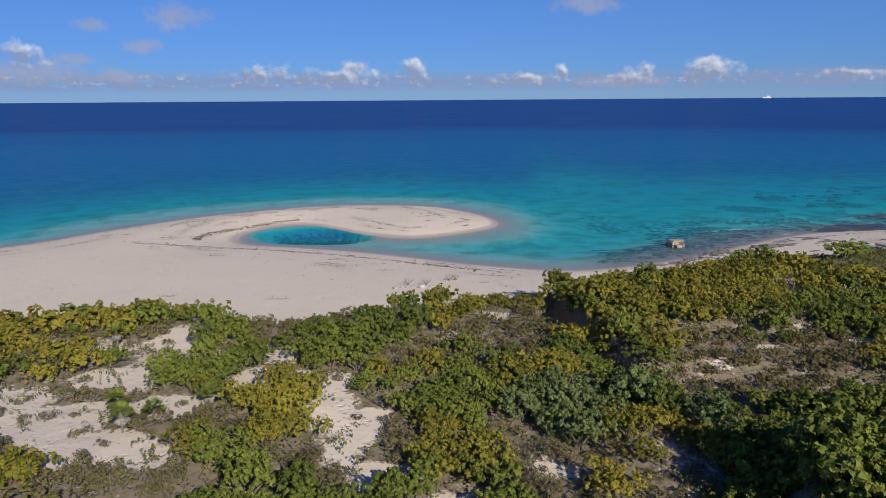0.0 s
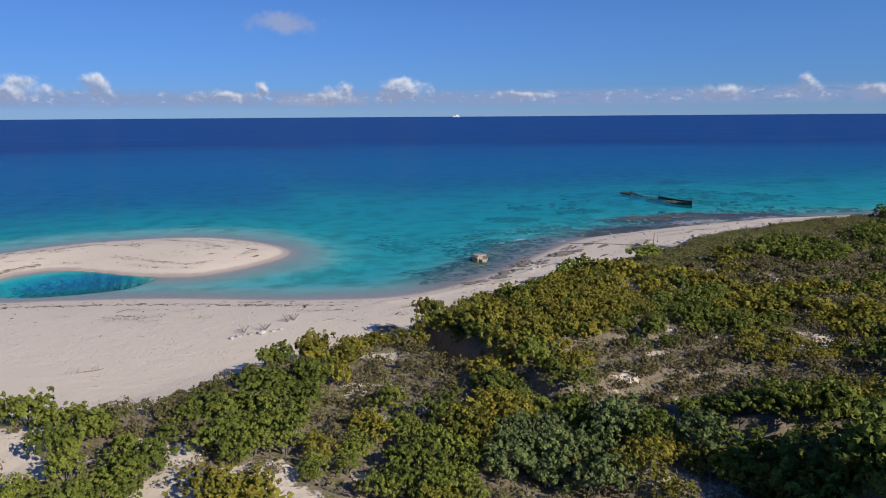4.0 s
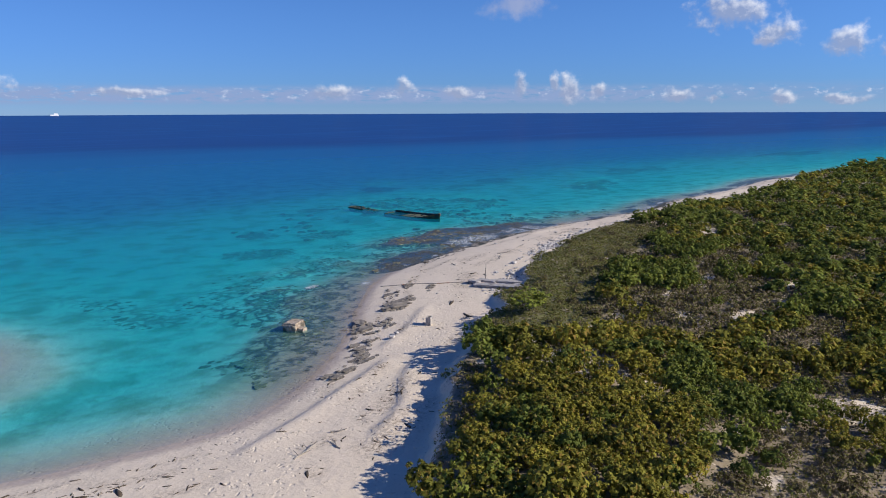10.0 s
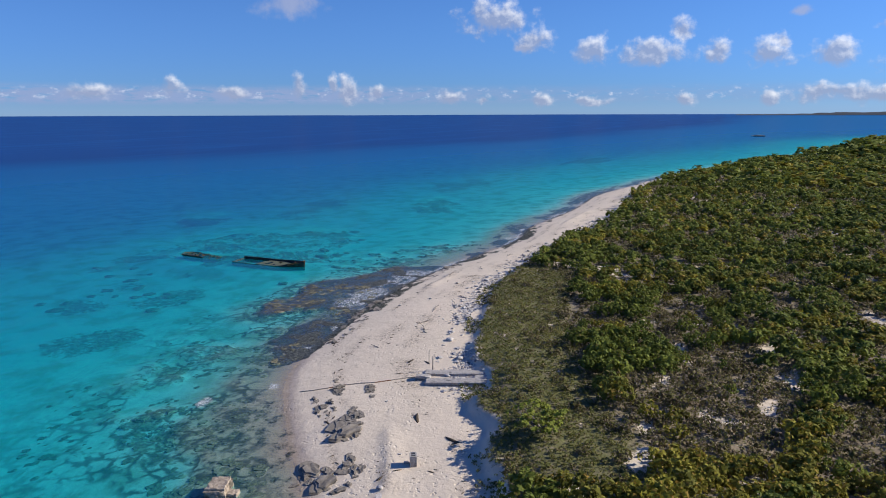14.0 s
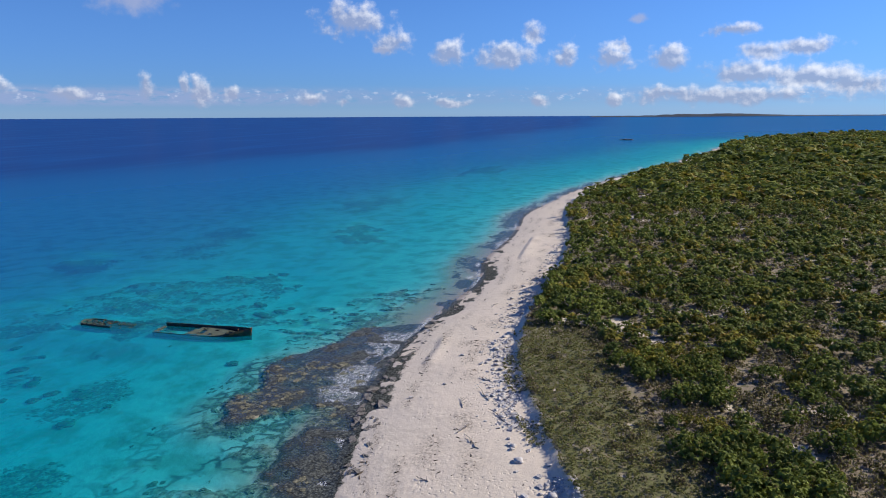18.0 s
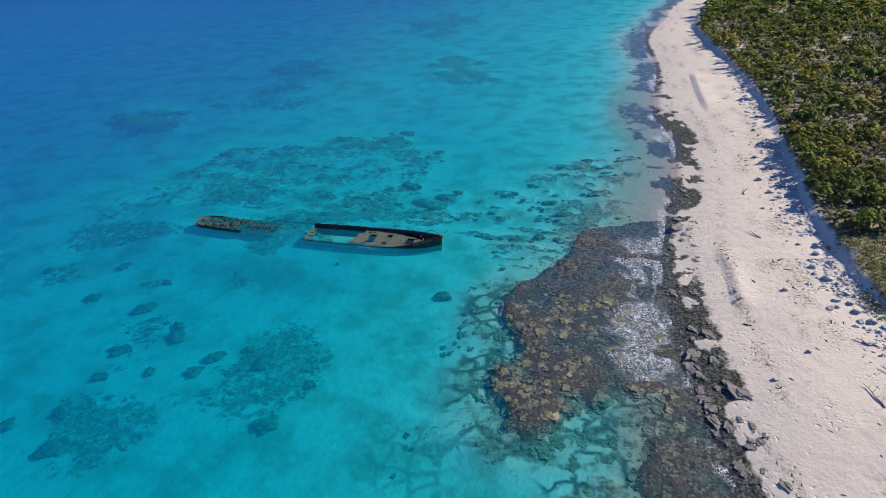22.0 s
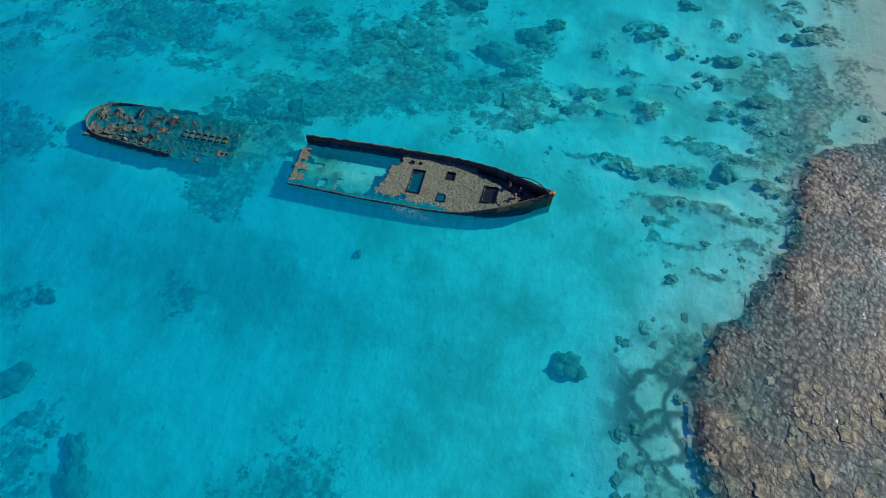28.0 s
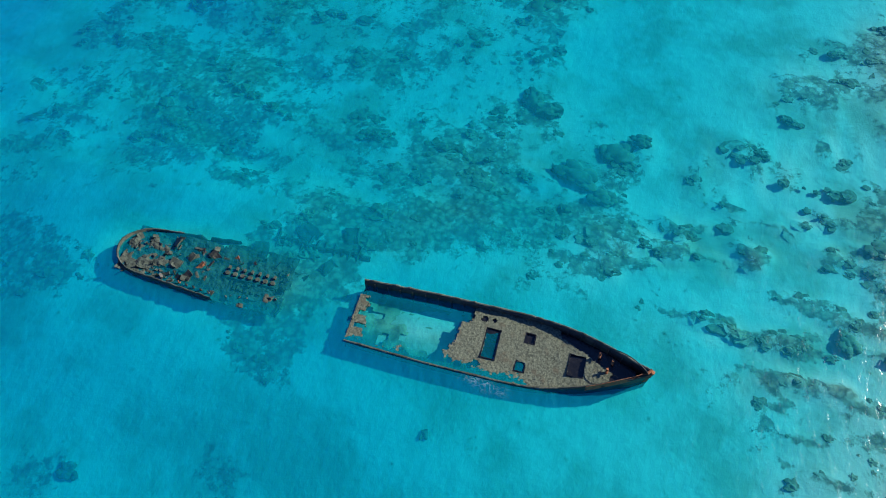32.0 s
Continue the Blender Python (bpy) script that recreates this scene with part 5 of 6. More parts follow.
# dried weed and bits along the old tide lines
bits_x, bits_y = [], []
whole = flowing(SHORE, 30)
whole = whole[(whole[:, 0] > -100) & (whole[:, 0] < 330)]
for count, inland, wide in ((1500, 4.0, 0.6), (2200, 7.5, 1.1), (2600, 12.5, 2.4), (2600, 17.0, 3.0)):
    k = rng.integers(1, len(whole) - 1, count)
    tang = whole[k + 1] - whole[k - 1]
    tang /= np.linalg.norm(tang, axis=1, keepdims=True)
    off = inland + rng.normal(0, wide, count)
    bits_x.append(whole[k, 0] + tang[:, 1] * off + rng.normal(0, 0.6, count)), bits_y.append(whole[k, 1] - tang[:, 0] * off + rng.normal(0, 0.3, count))
heavy = flowing([(-61, 127), (-62, 132), (-61, 137), (-58, 143), (-54, 150), (-49, 154)], 40)
k = rng.integers(len(heavy), size=900)
bits_x.append(heavy[k, 0] + rng.normal(0, 0.45, 900)), bits_y.append(heavy[k, 1] + rng.normal(0, 0.6, 900))
second = flowing([(-70, 120), (-58, 120), (-45, 119), (-30, 116), (-16, 111), (-6, 107)], 40)
k = rng.integers(len(second), size=700)
bits_x.append(second[k, 0] + rng.normal(0, 0.8, 700)), bits_y.append(second[k, 1] + rng.normal(0, 0.5, 700))
bx2, by2 = np.concatenate(bits_x), np.concatenate(bits_y)
t = terrain(bx2, by2)
w = (t["s"] > 1.0) & (t["v"] < -0.8) & ((t["tide"] > 0.25) | (np.arange(bx2.size) >= 8900) | (rng.random(bx2.size) < 0.06))
bx2, by2, bz2 = bx2[w], by2[w], t["z"][w]
strands = [stone_mesh("strand", 60 + k, wrack_mat, 1, 0.6, 0.7) for k in range(5)]
for me in strands:
    me.transform(Matrix.Diagonal((2.0, 0.55, 1, 1)))
join_stones("seaweed_wrack", strands, bx2, by2, bz2 + 0.01, rng.gamma(1.6, 0.09, bx2.size) + 0.07, rng.uniform(0.15, 0.4, bx2.size), wrack_mat, "dark dried seaweed along the old tide lines", "seaweed")


def driftwood(x, y, length, turn, seed, label="bleached driftwood branch lying on the sand"):
    g = random.Random(seed)
    wood = root("driftwood", label, "driftwood", x, y, ground_z(x, y), "driftwood", turn)
    bm = bmesh.new()
    pts = [Vector((length * (k / 5 - 0.5), g.uniform(-0.06, 0.06) * length, 0.06 + 0.02 * k)) for k in range(6)]
    for k in range(5):
        rod(bm, pts[k], pts[k + 1], 0.085 - 0.011 * k, 0.074 - 0.011 * k, 6)
    part("stem", bm, drift_mat, wood)
    for k in range(1, 5):
        bm = bmesh.new()
        rod(bm, pts[k], pts[k] + Vector((g.uniform(0.1, 0.3), g.choice((-1, 1)) * g.uniform(0.2, 0.5), g.uniform(0.0, 0.35))) * length * 0.5, 0.04, 0.012, 5)
        part("branch", bm, drift_mat, wood)


for k, (x, y, l, a) in enumerate([(7.5, 100, 3.0, 20), (10, 99, 2.0, 70), (12, 101, 1.5, -30), (-4, 96, 1.6, 10), (92, 139, 3.5, 15), (95, 136, 4.2, 25), (88, 133, 4.0, 40), (84, 137, 3.0, -20), (80, 135, 3.6, 35), (101, 137, 2.5, 60), (-80, 128, 2.6, 20), (-45, 84, 2.2, 5), (-30, 84, 3.0, 12), (128, 144, 2.4, 30), (145, 143, 2.5, -15), (71, 139, 1.6, 70), (56, 70, 5.0, -40)]):
    driftwood(x, y, l, a, k)


def dead_shrub(x, y, seed):
    g = random.Random(seed)
    shrub = root("dead_shrub", "leafless grey shrub standing in beach sand", "shrub", x, y, ground_z(x, y) - 0.05, "dead shrubs", g.uniform(0, 360))
    for k in range(7):
        bm = bmesh.new()
        a = k * 0.9
        mid = Vector((math.cos(a) * 0.35, math.sin(a) * 0.35, g.uniform(0.4, 0.6)))
        rod(bm, (0, 0, 0), mid, 0.045, 0.03, 5)
        for j in range(4):
            b = a + g.uniform(-0.8, 0.8)
            rod(bm, mid, mid + Vector((math.cos(b) * g.uniform(0.2, 0.6), math.sin(b) * g.uniform(0.2, 0.6), g.uniform(0.2, 0.6))), 0.025, 0.008, 4)
        part("branch", bm, drift_mat, shrub)


for k, (x, y) in enumerate([(-9, 97), (-8.2, 97.6), (-14.5, 93.4), (-12, 93.6)]):
    dead_shrub(x, y, k)

# ---- remains of the landing place ----
def worn_block(name, size, material, parent, c=(0, 0, 0), seed=0, wear=0.05, label="", m=None):
    """A concrete block with bevelled, chipped edges."""
    bm = bmesh.new()
    bmesh.ops.create_cube(bm, size=1.0, matrix=Matrix.Diagonal((*size, 1)))
    bmesh.ops.subdivide_edges(bm, edges=bm.edges[:], cuts=4, use_grid_fill=True)
    o = Vector((seed * 2.3, seed * 5.1, seed * 0.7))
    half = Vector(size) / 2
    for v in bm.verts:
        corner = sum(abs(abs(v.co[k]) - half[k]) < 1e-4 for k in range(3))
        v.co += noise.noise_vector(v.co * 1.7 + o) * wear * (0.35 + 0.5 * corner)
        if corner >= 2:
            v.co *= 1 - wear * 0.25
    bm.transform((m or Matrix()))
    bmesh.ops.translate(bm, verts=bm.verts[:], vec=c)
    return part(name, bm, material, parent, label)


mooring = root("mooring_block", "stained concrete mooring block standing in shallow water", "concrete block", 30.6, 133.6, 0, turn=24)
mooring.scale = (0.85, 0.85, 0.75)
base_z = ground_z(30.6, 133.6)
worn_block("base", (3.3, 2.5, 1.3 - base_z), block_mat, mooring, (0, 0, (base_z - 0.2 + 1.0) / 2), 3, 0.16)
worn_block("top_slab", (2.9, 2.3, 0.35), block_mat, mooring, (0.1, 0.05, 1.14), 5, 0.12, "paler worn top slab")
worn_block("step", (1.2, 1.6, 0.7), block_mat, mooring, (-0.6, -1.7, 0.15), 8, 0.14)

pillar = root("gate_pillar", "upright grey concrete pillar on the beach sand", "pillar", 41.2, 117.2, ground_z(41.2, 117.2) - 0.1, turn=-61)
pillar.scale = (0.78, 0.75, 0.95)
for k, (cx, cy, sx, sy) in enumerate([(-0.36, 0, 0.16, 1.5), (0.36, 0, 0.16, 1.5), (0, -0.67, 0.56, 0.16), (0, 0.67, 0.56, 0.16), (0, 0, 0.56, 0.16)]):
    worn_block("block_wall", (sx, sy, 1.3), concrete_mat, pillar, (cx, cy, 0.65), 11 + k, 0.02)
worn_block("infill", (0.56, 1.18, 0.7), block_mat, pillar, (0, 0, 0.35), 17, 0.02, "dark filling inside the hollow blocks")
worn_block("foot", (0.7, 0.5, 0.22), concrete_mat, pillar, (-0.9, 0.5, 0.15), 13, 0.05)

ramp = root("boat_ramp", "broken concrete boat ramp slabs at the foot of the scarp", "ramp", 62.9, 122.3, 0, turn=-74)
rz = ground_z(64.2, 121.8)
for k, (cx, cy, lx, ly, up, tilt) in enumerate([(0.4, 1.6, 9.0, 1.6, 0.12, 3.0), (1.2, -1.5, 9.5, 1.7, 0.14, 3.5), (4.2, 0.1, 2.6, 1.2, 0.25, 5.0), (-4.0, -0.2, 2.0, 1.0, 0.05, -3.0)]):
    worn_block("slab", (lx, ly, 0.36), concrete_mat, ramp, (cx, cy, rz + up), 20 + k, 0.11, m=pose(0, 0, 0, 0, -tilt, 0))
for cx, cy, h in [(-3.2, 2.7, 1.9), (5.0, 2.6, 0.9), (5.4, -0.4, 0.8), (5.2, 0.9, 0.7)]:
    bm = bmesh.new()
    rod(bm, (cx, cy, rz - 0.5), (cx + 0.05, cy, rz + h), 0.09, 0.07, 8)
    part("timber_post", bm, drift_mat, ramp, "bleached upright timber post")
cable_top = Vector((62.0, 126.5, ground_z(62.0, 126.5) + 0.06))
pipe = root("old_pipe", "rusty old pipe running across the sand to the water", "pipe")
last = cable_top
for k in range(1, 9):
    px, py = 62.0 - 8.0 * k / 8 + 0.25 * math.sin(k * 1.7), 126.5 + 14.5 * k / 8
    nxt = Vector((px, py, max(ground_z(px, py), -0.1) + 0.05))
    bm = bmesh.new()
    rod(bm, last, nxt, 0.06, 0.06, 8)
    part("pipe_length", bm, rust_mat if k % 3 == 0 else drift_mat, pipe)
    last = nxt
fence = root("tall_stick", "thin upright stick standing in the sand", "stick", 66.5, 127.6, ground_z(66.5, 127.6) - 0.2)
bm = bmesh.new()
rod(bm, (0, 0, 0), (0.08, 0, 2.3), 0.05, 0.03, 6)
part("pole", bm, drift_mat, fence)

hold_mat = simple("weedy_plate", (0.12, 0.15, 0.09), (0.32, 0.34, 0.22), 2.0, bump=0.05, third=(0.06, 0.08, 0.05), third_lo=0.6)

# ---- the wreck: forward half of a small steel ship, listing to landward ----
WX0, WY0, LONG = 120.15, 208.2, 20.5


def beam(u):
    q = max(0.0, (u - 10.5) / (LONG - 10.5))
    return 2.56 * (1 - q ** 2.3) if u > 10.5 else 2.36 + 0.2 * min(u / 6, 1)


def deck_z(xl, u):
    return 0.42 + 0.042 * xl + 0.72 * max(0.0, (u - 11.0) / 9.5) ** 2


def on_ship(xl, u, z):
    return Vector((WX0 + xl, WY0 - u, z))


wreck = root("wreck_bow_section", "rusted bow section of a sunken steel ship in shallow water", "shipwreck", 0, 0, -0.34)


def rim(side, u):
    """Height of the shell's upper edge over the deck edge."""
    jag = 0.10 * noise.noise(Vector((u * 1.9, side * 5.0, 1.0))) + 0.06 * noise.noise(Vector((u * 6.0, side * 9.0, 3.0)))
    if side > 0:
        return 0.34 + 1.1 * jag + 0.28 * max(0.0, (u - 11.0) / 9.5)
    rise = max(0.0, (u - 14.2) / 6.3)
    return 0.05 + 0.5 * abs(jag) + 0.55 * min(rise * 1.4, 1.0)


def shell(side):
    """One side of the shell: plate of real thickness from the ragged rim to the sand."""
    bm = bmesh.new()
    steps, rows = 84, 9
    grid = []
    for i in range(steps + 1):
        u = LONG * i / steps
        b = beam(u)
        z1, z0 = deck_z(side * b, u) + rim(side, u), -3.0
        col = []
        for j in range(rows + 1):
            f = j / rows
            z = z1 + (z0 - z1) * f
            bulge = b * (1 - 0.20 * max(0, f - 0.45) ** 1.2) - (0.30 * f if u > 14 else 0.05 * f) * min(1, max(0, (u - 12) / 6))
            bulge = max(bulge, 0.02) + 0.035 * noise.noise(Vector((u * 1.3, z * 1.6, side)))
            lean = 0.10 * max(0, z - deck_z(side * b, u))
            col.append((side * (bulge + lean), u + (0.35 * (1 - f) if i > steps - 6 else 0), z))
        grid.append(col)
    outer = [[bm.verts.new(on_ship(*q)) for q in col] for col in grid]
    inner = [[bm.verts.new(on_ship(q[0] - side * 0.07, q[1], q[2])) for q in col] for col in grid]
    for i in range(steps):
        for j in range(rows):
            a = (outer[i][j], outer[i + 1][j], outer[i + 1][j + 1], outer[i][j + 1])
            bm.faces.new(a if side < 0 else a[::-1])
            c = (inner[i][j], inner[i][j + 1], inner[i + 1][j + 1], inner[i + 1][j])
            bm.faces.new(c if side < 0 else c[::-1])
        bm.faces.new((outer[i][0], inner[i][0], inner[i + 1][0], outer[i + 1][0]))
    for i in (0, steps):
        for j in range(rows):
            bm.faces.new((outer[i][j], outer[i][j + 1], inner[i][j + 1], inner[i][j]))
    bmesh.ops.recalc_face_normals(bm, faces=bm.faces[:])
    return bm


part("port_shell", shell(-1), hull_mat, wreck, "low ragged port side plating", True)
part("starboard_shell", shell(1), hull_mat, wreck, "standing starboard bulwark and plating", True)

# deck plate: hatch openings and holes cut through, torn after edge over the open hold
HATCHES = [(10.0, 0.0, 0.50, 1.15), (12.6, 1.05, 0.34, 0.38), (12.3, -1.15, 0.34, 0.38), (16.0, -0.25, 0.55, 0.80)]
HOLES = [(9.2, 1.75, 0.26), (9.9, 1.80, 0.17), (9.3, -1.70, 0.28), (8.9, -1.95, 0.22), (8.1, -2.05, 0.26), (7.5, -1.9, 0.24)]


def decked(u, xl):
    n = noise.noise(Vector((u * 1.3, xl * 1.3, 7.0))) * 0.55 + noise.noise(Vector((u * 4, xl * 4, 2.0))) * 0.2 + noise.noise(Vector((u * 9, xl * 9, 4.0))) * 0.08
    if abs(xl) > beam(u) - 0.05:
        return False
    for hu, hx, du, dx in HATCHES:
        if abs(u - hu) < du + 0.08 * n and abs(xl - hx) < dx + 0.08 * n:
            return False
    for hu, hx, r in HOLES:
        if math.hypot(u - hu, xl - hx) < r * (1 + 0.4 * n):
            return False
    # starboard strip, in part the bulwark's shadow, cut out over the black sheet
    if u > 18.3 + 0.6 * n or (u > 13.6 and xl > 2.2 - 0.52 * (u - 13.6) + 0.3 * n and u > 14.5 + 0.5 * n):
        return False
    after = u > 7.5 + 1.1 * n + (0.9 if xl > 1.2 else 0) - (0.5 if xl < -1.3 else 0)
    near = xl < -2.55 + 0.36 + 0.35 * n + 0.55 * max(0, 1 - abs(u - 3.9) / 0.7)
    aft_end = u < 0.75 + 0.7 * n + 0.25 * max(0, -xl) and xl < 1.4
    slot = 0.25 < u < 0.95 and (-1.15 < xl < -0.8 or -0.15 < xl < 0.15)
    return (after or near or aft_end) and not slot


bm = bmesh.new()
cell = 0.09
nu, nx2 = int(LONG / cell), int(5.4 / cell)
top, low = {}, {}


def deck_vert(store, i, j, drop):
    if (i, j) not in store:
        u, xl = i * cell, -2.7 + j * cell
        w = 0.03 * noise.noise(Vector((u * 0.9, xl * 0.9, 5.0))) + 0.02 * noise.noise(Vector((u * 5, xl * 5, 6.0)))
        jag = 0.05 * noise.noise(Vector((u * 7, xl * 7, 1.0)))
        store[i, j] = bm.verts.new(on_ship(xl + jag, u + jag, deck_z(xl, u) + w - drop))
    return store[i, j]


solid = {(i, j) for i in range(nu) for j in range(nx2) if decked((i + 0.5) * cell, -2.7 + (j + 0.5) * cell)}
for i, j in sorted(solid):
    ring = [(i, j), (i, j + 1), (i + 1, j + 1), (i + 1, j)]
    bm.faces.new([deck_vert(top, *q, 0.0) for q in ring])
    for (di, dj), (a, b) in {(0, -1): (3, 0), (0, 1): (1, 2), (-1, 0): (0, 1), (1, 0): (2, 3)}.items():
        if (i + di, j + dj) not in solid:
            bm.faces.new([deck_vert(top, *ring[b], 0.0), deck_vert(top, *ring[a], 0.0), deck_vert(low, *ring[a], 0.09), deck_vert(low, *ring[b], 0.09)])
bmesh.ops.recalc_face_normals(bm, faces=bm.faces[:])
part("deck", bm, deck_mat, wreck, "shell-crusted olive deck plate with open hatches")
# black sheet just over the water as the hull's inner shade, and the drowned floor of the hold
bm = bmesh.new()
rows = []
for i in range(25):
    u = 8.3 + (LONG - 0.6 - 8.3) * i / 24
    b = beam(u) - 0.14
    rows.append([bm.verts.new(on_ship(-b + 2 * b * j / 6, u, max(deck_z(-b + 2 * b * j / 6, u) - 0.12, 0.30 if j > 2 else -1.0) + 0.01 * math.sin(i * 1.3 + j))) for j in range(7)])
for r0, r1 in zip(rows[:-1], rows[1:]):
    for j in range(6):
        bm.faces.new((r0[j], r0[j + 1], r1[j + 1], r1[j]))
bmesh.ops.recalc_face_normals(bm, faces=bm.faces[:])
part("lower_deck", bm, dark_inside_mat, wreck, "wet black sheet standing in for the shaded inside of the hull", True)
bm = bmesh.new()
got = {}


def hold_vert(i, j):
    if (i, j) not in got:
        u, xl = 0.3 + i * 0.25, -2.3 + j * 0.25
        got[i, j] = bm.verts.new(on_ship(xl, u, -0.22 + 0.16 * noise.noise(Vector((u, xl, 0))) + 0.08 * noise.noise(Vector((u * 3, xl * 3, 0))) - 0.05 * u))
    return got[i, j]


for i in range(33):
    for j in range(18):
        if noise.noise(Vector((i * 0.33, j * 0.33, 8.0))) < 0.32:
            bm.faces.new([hold_vert(i, j), hold_vert(i, j + 1), hold_vert(i + 1, j + 1), hold_vert(i + 1, j)])
bmesh.ops.recalc_face_normals(bm, faces=bm.faces[:])
part("hold_floor", bm, hold_mat, wreck, "drowned weed-green floor of the hold", True)
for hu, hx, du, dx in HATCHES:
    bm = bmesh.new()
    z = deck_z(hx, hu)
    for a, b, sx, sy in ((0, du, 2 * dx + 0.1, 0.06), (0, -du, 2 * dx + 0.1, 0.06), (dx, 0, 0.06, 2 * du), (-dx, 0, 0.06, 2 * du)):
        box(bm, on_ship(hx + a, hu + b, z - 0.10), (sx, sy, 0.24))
    # coamings blackened like the sheet, for the shade in the openings
    part("hatch_coaming", bm, dark_inside_mat, wreck)
for u in np.arange(0.8, 19.5, 0.95):
    if u < 6.8:
        sides = (-1, 1)
    else:
        sides = (1,)
    for side in sides:
        bm = bmesh.new()
        b = beam(u) - 0.13
        z1 = deck_z(side * b, u) + rim(side, u) - (0.12 if side > 0 else 0.35)
        box(bm, on_ship(side * b, u, (z1 - 2.6) / 2), (0.12, 0.07, z1 + 2.6))
        part("frame_rib", bm, hull_mat, wreck)
bm = bmesh.new()
for i in range(60):
    u0, u1 = LONG * i / 60, LONG * (i + 1) / 60
    a, b = [on_ship(beam(u) + 0.07, u + (0.3 if u > 19.9 else 0), deck_z(beam(u), u) + rim(1, u) + 0.02) for u in (u0, u1)]
    rod(bm, a, b, 0.07, 0.07, 6)
part("rail_cap", bm, crust_mat, wreck, "encrusted top rail of the bulwark")
bm = bmesh.new()
for i in range(44):
    u0, u1 = LONG * i / 60, LONG * (i + 1) / 60
    a, b = [on_ship(-beam(u) - 0.02, u, deck_z(-beam(u), u) + rim(-1, u) + 0.02) for u in (u0, u1)]
    rod(bm, a, b, 0.05, 0.05, 5)
part("sheer_strake", bm, crust_mat, wreck, "pale crust along the port edge")
# bow: stem bar, rust-red plating, fallen rail
bm = bmesh.new()
tip = on_ship(0, LONG + 0.35, deck_z(0, LONG) + 0.66)
rod(bm, tip + Vector((0, 0, 0.06)), on_ship(0, LONG - 0.3, -1.2), 0.13, 0.10, 8)
rod(bm, tip + Vector((-0.15, 0.35, 0.02)), tip + Vector((0.15, 0.1, 0.10)), 0.10, 0.09, 8)
part("stem_bar", bm, rust_mat, wreck, "orange rusted stem bar")
bm = bmesh.new()
ring = []
for i in range(13):
    u = 16.8 + (LONG - 16.8) * i / 12
    b = beam(u) + 0.035
    ring.append([on_ship(-b - 0.1 * f, u + (0.3 if i == 12 else 0), deck_z(-b, u) + rim(-1, u) + 0.02 - 0.45 * f) for f in (0, 0.5, 1)])
for a, b in zip(ring[:-1], ring[1:]):
    for j in range(2):
        bm.faces.new([bm.verts.new(q) for q in (a[j], b[j], b[j + 1], a[j + 1])])
bmesh.ops.remove_doubles(bm, verts=bm.verts[:], dist=0.001)
ext = bmesh.ops.extrude_face_region(bm, geom=bm.faces[:])
bmesh.ops.translate(bm, verts=[g for g in ext["geom"] if isinstance(g, bmesh.types.BMVert)], vec=(-0.03, -0.01, 0))
bmesh.ops.recalc_face_normals(bm, faces=bm.faces[:])
part("bow_plate", bm, rust_mat, wreck, "orange rusted bow plating")
bm = bmesh.new()
last = None
for k in range(9):
    q = k / 8
    pnt = on_ship(1.2 - 1.4 * q, LONG - 2.6 + 2.6 * q, deck_z(0, 18.5) + 0.7 + 0.75 * math.sin(q * 2.6))
    if last is not None:
        rod(bm, last, pnt, 0.035, 0.035, 6)
    last = pnt
part("bent_rail", bm, hull_mat, wreck, "thin bent rail over the bow")
for u, xl, s in ((18.0, -0.3, 0.25), (18.3, 0.4, 0.2), (17.4, 0.7, 0.3)):
    bm = bmesh.new()
    rod(bm, on_ship(xl, u, deck_z(xl, u)), on_ship(xl + 0.1, u, deck_z(xl, u) + s * 1.6), 0.11, 0.09, 8)
    rod(bm, on_ship(xl - 0.2, u, deck_z(xl, u) + s), on_ship(xl + 0.25, u, deck_z(xl, u) + s), 0.05, 0.05, 6)
    part("mooring_bitt", bm, rust_mat, wreck)
# after end of the forward half: broken bulkhead and beams
bm = bmesh.new()
for k in range(14):
    xl0 = -2.4 + 4.8 * k / 14
    h = 0.32 + 0.25 * noise.noise(Vector((xl0 * 2, 3, 1))) - (0.5 if xl0 > 1.0 else 0)
    box(bm, on_ship(xl0 + 0.17, 0.05, (deck_z(xl0, 0) + h - 0.3 - 3) / 2), (0.345, 0.09, deck_z(xl0, 0) + h - 0.3 + 3))
part("broken_bulkhead", bm, crust_mat, wreck)
for u, x0, x1 in ((3.0, -2.4, 0.6), (4.6, 0.5, 2.4), (6.0, -0.4, 2.4), (1.9, 0.2, 2.2)):
    bm = bmesh.new()
    rod(bm, on_ship(x0, u, -0.7), on_ship(x1, u + 0.5, -1.1), 0.12, 0.10, 6)
    part("fallen_beam", bm, algae_mat, wreck)

# ---- stern section further out, mostly awash ----
stern = root("wreck_stern_section", "collapsed stern section of the sunken ship, mostly awash", "shipwreck", z=-0.05)
bm = bmesh.new()
path = []
for i in range(61):
    q = i / 60
    if q < 0.42:
        f = q / 0.42
        path.append((118.35 + 0.55 * f, 218.6 + 5.9 * f, 0.34))
    elif q < 0.62:
        a = math.pi * (q - 0.42) / 0.20
        path.append((121.0 - 2.1 * math.cos(a), 224.5 + 3.0 * math.sin(a), 0.30))
    else:
        f = (q - 0.62) / 0.38
        path.append((123.1 + 0.9 * f, 224.5 - 5.6 * f, 0.22 - 0.7 * f))
outer, inner = [], []
